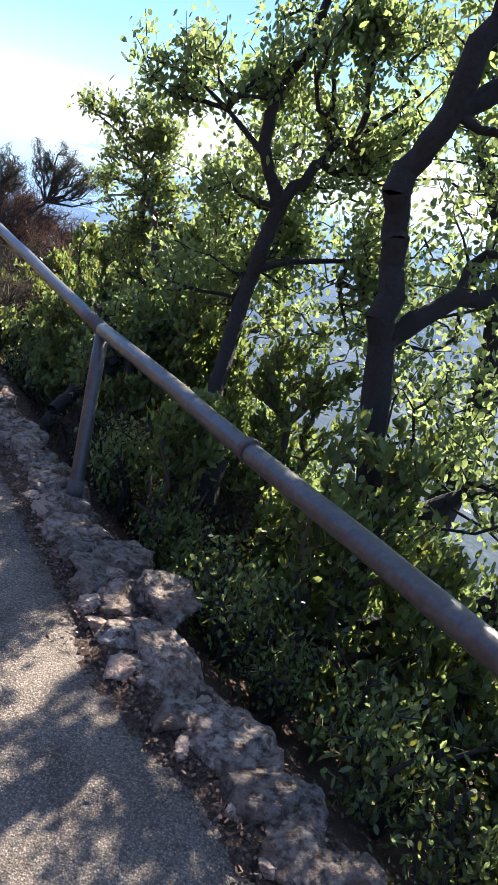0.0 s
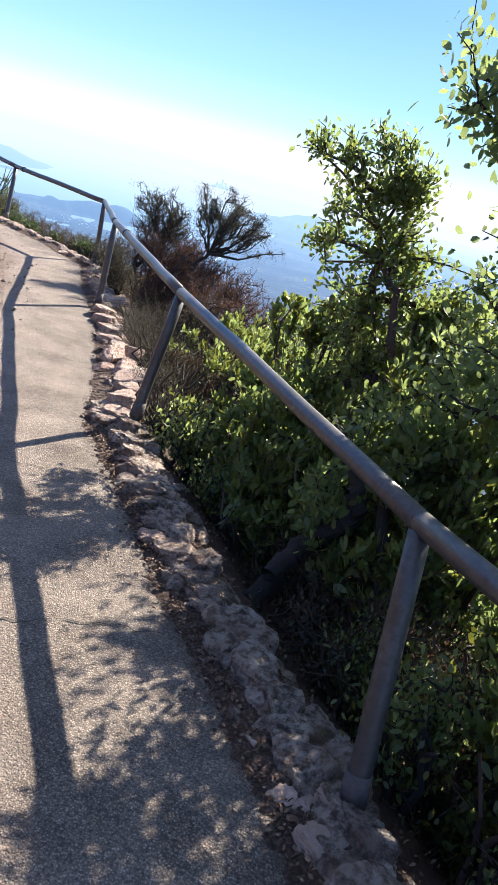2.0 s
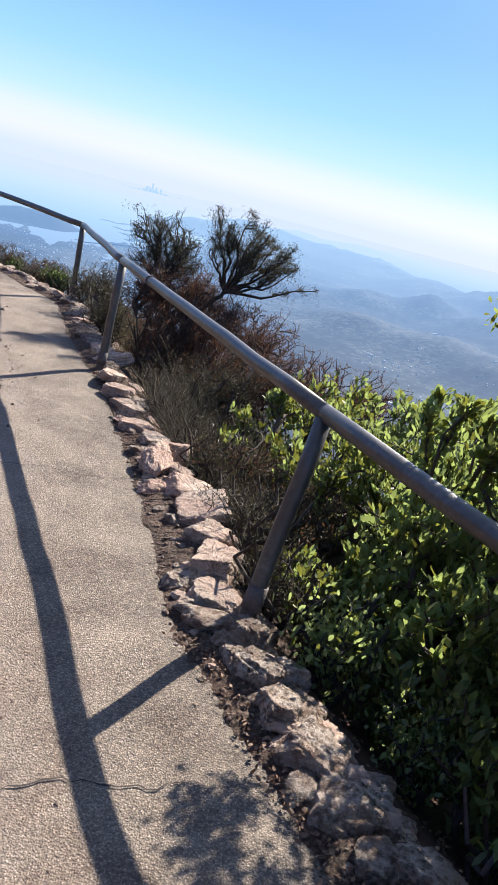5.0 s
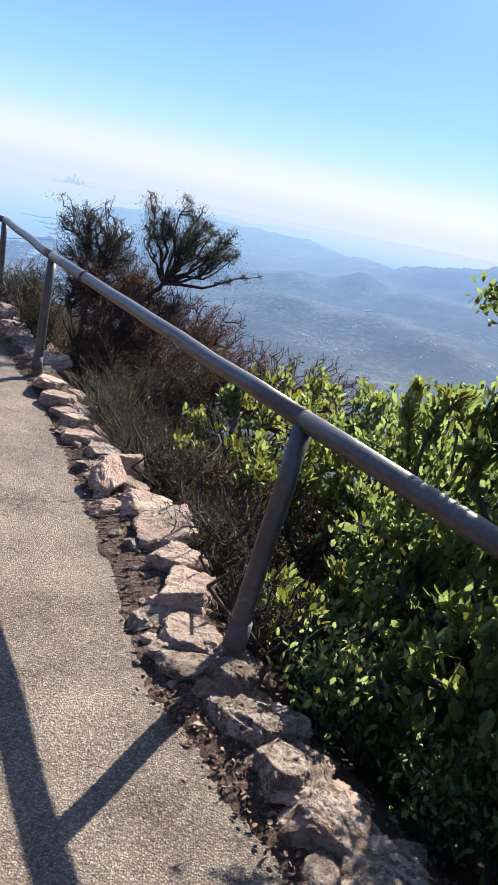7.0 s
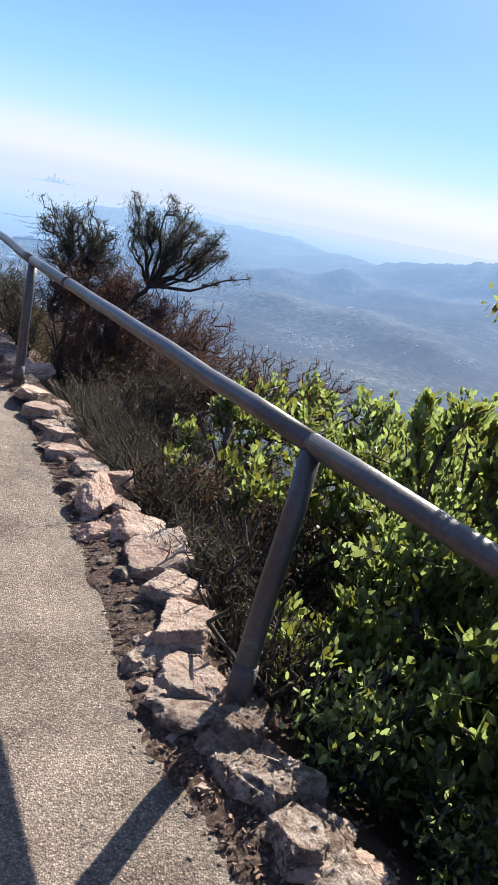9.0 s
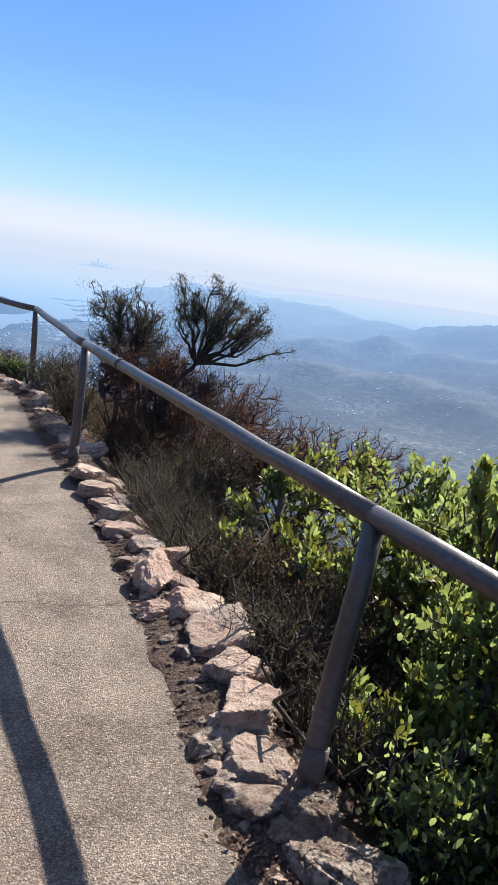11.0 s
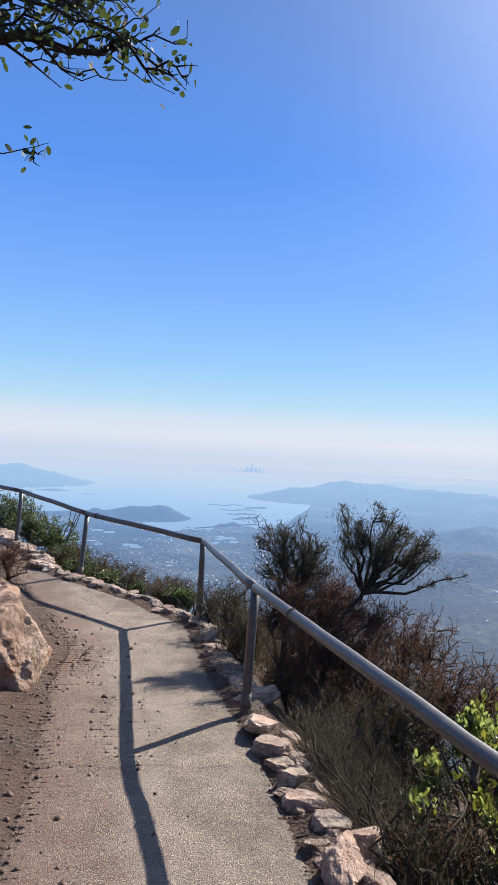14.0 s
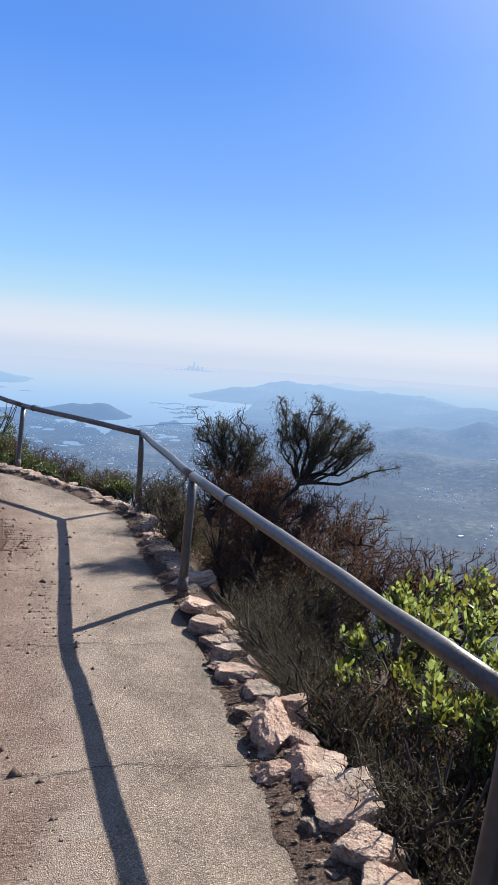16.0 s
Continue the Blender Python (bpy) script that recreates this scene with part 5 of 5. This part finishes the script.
# leafy undergrowth below the oaks
UNDER = dict(name="undergrowth_shrub", leaf=(0.05, 0.026), mats=(M_BARK, M_OAK), second=None, label="shaded leafy undergrowth with crooked dark stems", group="undergrowth below the oaks", clump=3.5, gap=0.44, shell=0.1, spread=0.04, back=0.15)
under = [shrub(230 + i, 1.3 + 0.9 * i, 4.9, 0.35, gz(1.3 + 0.9 * i, 4.9) + 0.5, [(1.3 + 0.9 * i, 4.9, gz(1.3 + 0.9 * i, 4.9) + 0.45, 0.5, 0.5, 0.5)], 420, 12, **UNDER) for i in range(2)]
for k, (x, y) in enumerate(((0.85, 4.0), (1.3, 3.6), (1.7, 4.1), (1.25, 4.4), (1.55, 2.7), (2.1, 3.0), (1.0, 5.4), (1.7, 5.4), (0.6, 5.2), (1.9, 2.0), (2.5, 2.4), (2.3, 4.6), (1.0, 6.2), (1.8, 6.4), (2.7, 5.2), (2.9, 3.4), (0.9, 6.9), (1.3, 7.1), (1.7, 7.4), (2.2, 6.9), (2.6, 6.3), (3.1, 6.2), (0.5, 6.4), (-0.4, 6.9), (0.1, 7.0), (-0.2, 7.8), (0.25, 8.2), (-0.55, 7.35))):
    copy_thing(under[k % 2], pose(x, y, gz(x, y) - 0.08, 0, 0, k * 77) @ Matrix.Diagonal((1.1, 1.1, 1.2, 1) if y > 6.1 else (1, 1, 1, 1)))

# leafless dark tangle between the sunlit stones and the shrubs
rs = random.Random(33)
tangle = [shrub(250 + i, 3.6 + 0.7 * i, 8.2, 0.2, gz(3.6 + 0.7 * i, 8.2) + 0.3, [(3.6 + 0.7 * i, 8.2, gz(3.6 + 0.7 * i, 8.2) + 0.18, 0.26, 0.26, 0.20)], 330, 3, **{**GREYER, "name": "twig_tangle", "label": "leafless tangle of dark grey twigs behind the stones", "group": "twigs behind the stones", "thick": 0.0010, "gap": 0.40}) for i in range(2)]
y = 6.25
while y < 9.3:
    for off in (0.40, 0.66):
        x, yy = edge_at(y + rs.uniform(-0.08, 0.08), off + rs.uniform(-0.05, 0.05))
        copy_thing(tangle[rs.randrange(2)], pose(x, yy, gz(x, yy) - 0.03, 0, 0, rs.uniform(0, 360)) @ Matrix.Scale(rs.uniform(0.7, 1.0), 4))
    y += rs.uniform(0.24, 0.34)

# small leafy suckers crowding the back of the rubble wall
rs = random.Random(21)
sucker = [shrub(240 + i, 2.2 + 0.7 * i, 7.2, 0.16, gz(2.2 + 0.7 * i, 7.2) + 0.3, [(2.2 + 0.7 * i, 7.2, gz(2.2 + 0.7 * i, 7.2) + 0.22, 0.22, 0.24, 0.2)], 150, 7, **{**UNDER, "name": "sucker_shrub", "leaf": (0.032, 0.015), "label": "small leafy sucker growth behind the rubble wall", "group": "suckers behind the wall", "second": (0.3, M_MANZ_Y)}) for i in range(2)]
y = 1.3
while y < 6.0:
    x, yy = edge_at(y, rs.uniform(0.85, 1.15) if 4.3 < y < 5.2 else rs.uniform(0.46, 0.62))
    copy_thing(sucker[rs.randrange(2)], pose(x, yy, gz(x, yy) - 0.03, 0, 0, rs.uniform(0, 360)) @ Matrix.Scale(rs.uniform(0.75, 1.1), 4))
    y += rs.uniform(0.26, 0.40)

# low greenery round the bend
GREEN = dict(name="low_shrub", leaf=(0.03, 0.015), mats=(M_TWIG, M_DARKGREEN), second=(0.15, M_MANZ), label="low dark green shrub growing over the path edge", group="low shrubs round the bend")
shrub(70, -4.1, 13.05, 0.15, 0.0, [(-4.15, 13.1, -0.04, 0.2, 0.2, 0.14)], 130, 12, **GREEN)
shrub(71, -4.9, 13.7, 0.15, 0.0, [(-4.9, 13.75, -0.08, 0.18, 0.2, 0.13), (-5.4, 14.05, -0.04, 0.2, 0.2, 0.15)], 170, 12, **GREEN)
shrub(72, -6.1, 14.9, 0.2, 0.0, [(-6.05, 14.8, -0.1, 0.3, 0.35, 0.22), (-6.5, 15.5, -0.05, 0.4, 0.45, 0.3)], 600, 14, **GREEN)
shrub(73, -7.0, 16.3, 0.3, 0.6, [(-7.1, 16.3, 0.12, 0.45, 0.55, 0.42), (-7.8, 16.9, 0.22, 0.5, 0.5, 0.45), (-8.5, 17.6, 0.35, 0.6, 0.6, 0.5)], 1500, 14, **GREEN)
shrub(74, -9.6, 18.3, 0.3, 0.5, [(-9.6, 18.3, 0.45, 0.7, 0.6, 0.55)], 500, 14, **GREEN)
shrub(75, -5.5, 11.2, 0.1, 0.5, [(-5.35, 11.1, 0.62, 0.22, 0.25, 0.2)], 260, 12, **{**DRY, "keep": False})

# bare branch hanging over the path from the uphill side
overhang = plant("overhanging_oak", 80, [[(-5.2, 5.4, gz(-5.2, 5.4) - 0.2, 0.12), (-5.0, 5.6, 2.4, 0.10), (-4.6, 5.9, 3.4, 0.06), (-4.25, 6.15, 3.52, 0.035), (-4.0, 6.3, 3.42, 0.022), (-3.78, 6.42, 3.36, 0.012), (-3.62, 6.40, 3.24, 0.008), (-3.45, 6.47, 3.20, 0.006), (-3.3, 6.44, 3.08, 0.0045), (-3.15, 6.52, 3.06, 0.0035), (-3.02, 6.48, 2.96, 0.0028), (-2.92, 6.52, 2.95, 0.002), (-2.82, 6.49, 2.86, 0.0016)],
                              [(-3.62, 6.40, 3.24, 0.006), (-3.60, 6.45, 3.0, 0.005), (-3.55, 6.5, 2.76, 0.004), (-3.42, 6.5, 2.64, 0.003), (-3.3, 6.5, 2.60, 0.002), (-3.2, 6.5, 2.62, 0.0015)], [(-3.78, 6.42, 3.36, 0.008), (-3.55, 6.6, 3.38, 0.005), (-3.3, 6.66, 3.26, 0.003), (-3.1, 6.7, 3.24, 0.002)]],
      [(-2.97, 6.5, 2.93, 0.24, 0.2, 0.10), (-3.2, 6.5, 2.95, 0.22, 0.2, 0.13), (-2.80, 6.5, 2.84, 0.12, 0.1, 0.07), (-3.20, 6.5, 2.61, 0.08, 0.07, 0.06), (-3.4, 6.45, 3.05, 0.25, 0.25, 0.15), (-3.15, 6.65, 3.15, 0.25, 0.2, 0.1)], 680, 1, (0.032, 0.017), (M_BARK, M_DARKGREEN),
      "oak with thin bare twigs hanging over the path", "tree", parts=("trunk", "crown"), keep=False, clump=3, gap=0.3, shell=0.0, spread=0.02, back=0.05, thick=0.0010, twist=0.16)
overhang.location += Vector((0.06, 0.0, -0.07))

# broom whose wiry stems lean over the stones
gen = np.random.default_rng(31)
broom_rows, side_rows = [], []
for i in range(340):
    p = np.array([-1.76 + gen.normal(0, 0.14), 8.65 + gen.normal(0, 0.42), 0.0])
    p[2] = gz(p[0], p[1])
    a = gen.normal(math.pi * 1.02, 0.5)
    v = np.array([math.cos(a) * 0.75, math.sin(a) * 0.75, gen.uniform(0.35, 1.2)])
    v /= np.linalg.norm(v)
    rad, length = gen.uniform(0.0022, 0.0038), gen.uniform(0.5, 0.95)
    for k in range(6):
        w = v + np.array([0, 0, -0.10 + 0.03 * k]) + gen.normal(0, 0.07, 3)
        v = w / np.linalg.norm(w)
        q = p + v * length / 6
        if signed_distance(q[:1], q[1:2], RIGHT)[0] < 0.16:
            break
        broom_rows.append((*p, rad, *q, rad * 0.85))
        if k > 1:
            for s in range(2):
                side = v + gen.normal(0, 0.45, 3)
                side_rows.append((*q, rad * 0.6, *(q + side / np.linalg.norm(side) * gen.uniform(0.05, 0.14)), 0.0008))
        p, rad = q, rad * 0.85
broom = new("broom_shrub")
broom.location = (-1.8, 8.9, gz(-1.8, 8.9))
for nm, rows in (("stem", broom_rows), ("twig", side_rows)):
    c = new(nm, tubes_mesh(nm, rows, M_BROOM, 4))
    c.parent = broom
    c.matrix_local = Matrix.Translation(-Vector(broom.location))
tagged(broom, "wiry straw-coloured broom shrub leaning over the edging stones", "shrub")

# ---- loose matter ----
gen = np.random.default_rng(77)
# straw stalks leaning over the stones
pos = np.stack([gen.normal(-2.12, 0.14, 170), gen.normal(8.95, 0.35, 170), np.zeros(170)], 1)
pos[:, 2] = ground_height(pos[:, 0], pos[:, 1])
ok = signed_distance(pos[:, 0], pos[:, 1], RIGHT) > 0.18
pos = pos[ok]
straw = new("dry_grass", leaves_mesh("dry_grass", pos, np.stack([gen.normal(-0.35, 0.5, len(pos)), gen.normal(-0.2, 0.5, len(pos)), np.full(len(pos), 0.9)], 1), 0.36, 0.004, M_STRAW, gen, False))
tagged(straw, "thin straw-coloured dry stalks behind the stones", "dry grass", kind="stuff")
# fallen leaves on the shoulder
n = 6000
yy = gen.uniform(0.3, 6.0, n)
xx = np.interp(yy, edge_r[:, 1], edge_r[:, 0]) + np.where(gen.random(n) < 0.35, -np.abs(gen.normal(0, 0.06, n)), np.abs(gen.normal(0, 0.3, n)))
zz = ground_height(xx, yy) + 0.012
pos = np.stack([xx, yy, np.maximum(zz, np.where(signed_distance(xx, yy, RIGHT) < 0.02, trail_z(yy) + 0.016, -9))], 1)
litter = new("leaf_litter", leaves_mesh("leaf_litter", pos, np.stack([gen.normal(0, 1, n), gen.normal(0, 1, n), gen.normal(0, 0.25, n)], 1), 0.018, 0.010, M_LITTER, gen))
tagged(litter, "brown fallen leaves along the path shoulder", "leaf litter", kind="stuff")
# gravel along both edges
def gravel(name, edge, lo, hi, n, size, label):
    k = gen.integers(0, len(edge) - 2, n)
    t = edge[k + 1] - edge[k]
    t = t / np.hypot(t[:, 0], t[:, 1])[:, None]
    o = gen.uniform(lo, hi, n) * gen.uniform(0.3, 1, n)
    x, y = edge[k, 0] + t[:, 1] * o, edge[k, 1] - t[:, 0] * o
    dr = signed_distance(x, y, RIGHT)
    z = np.maximum(ground_height(x, y), np.where((dr < 0) & (signed_distance(x, y, LEFT) > 0), trail_z(y) + 0.005, -9))
    z = np.maximum(z, np.where(np.abs(dr - 0.09) < 0.10, trail_z(y) + np.interp(dr, (-0.02, 0.1, 0.2), (0.006, 0.022, 0.006)), -9))
    base = np.array([[1, 0, 0], [-0.5, 0.87, 0], [-0.5, -0.87, 0], [0.1, 0.1, 0.9], [0.0, 0.0, -0.6]])
    s = (size * gen.lognormal(0, 0.5, n))[:, None, None]
    a = gen.uniform(0, 6.28, n)
    rot = np.stack([np.stack([np.cos(a), -np.sin(a), 0 * a], 1), np.stack([np.sin(a), np.cos(a), 0 * a], 1), np.stack([0 * a, 0 * a, 1 + 0 * a], 1)], 1)
    v = np.einsum("nij,kj->nki", rot, base) * s * gen.uniform(0.6, 1.2, (n, 5, 1)) + np.stack([x, y, z], 1)[:, None]
    f = np.array([0, 1, 3, 1, 2, 3, 2, 0, 3, 1, 0, 4, 2, 1, 4, 0, 2, 4])
    me = array_mesh(name, v.reshape(-1, 3), (np.arange(n)[:, None] * 5 + f[None]).reshape(-1), np.full(n * 6, 3), M_GRAVEL)
    return tagged(new(name, me), label, "gravel", kind="stuff")


gravel("gravel", edge_r, -0.10, 0.24, 30000, 0.0040, "loose brown gravel along the outer path edge")
gravel("gravel", edge_l, -0.55, 0.9, 2600, 0.011, "scattered pale pebbles on the uphill dirt verge")
gravel("gravel", edge_l, -0.85, 0.8, 34000, 0.0052, "loose reddish gravel along the uphill path edge")
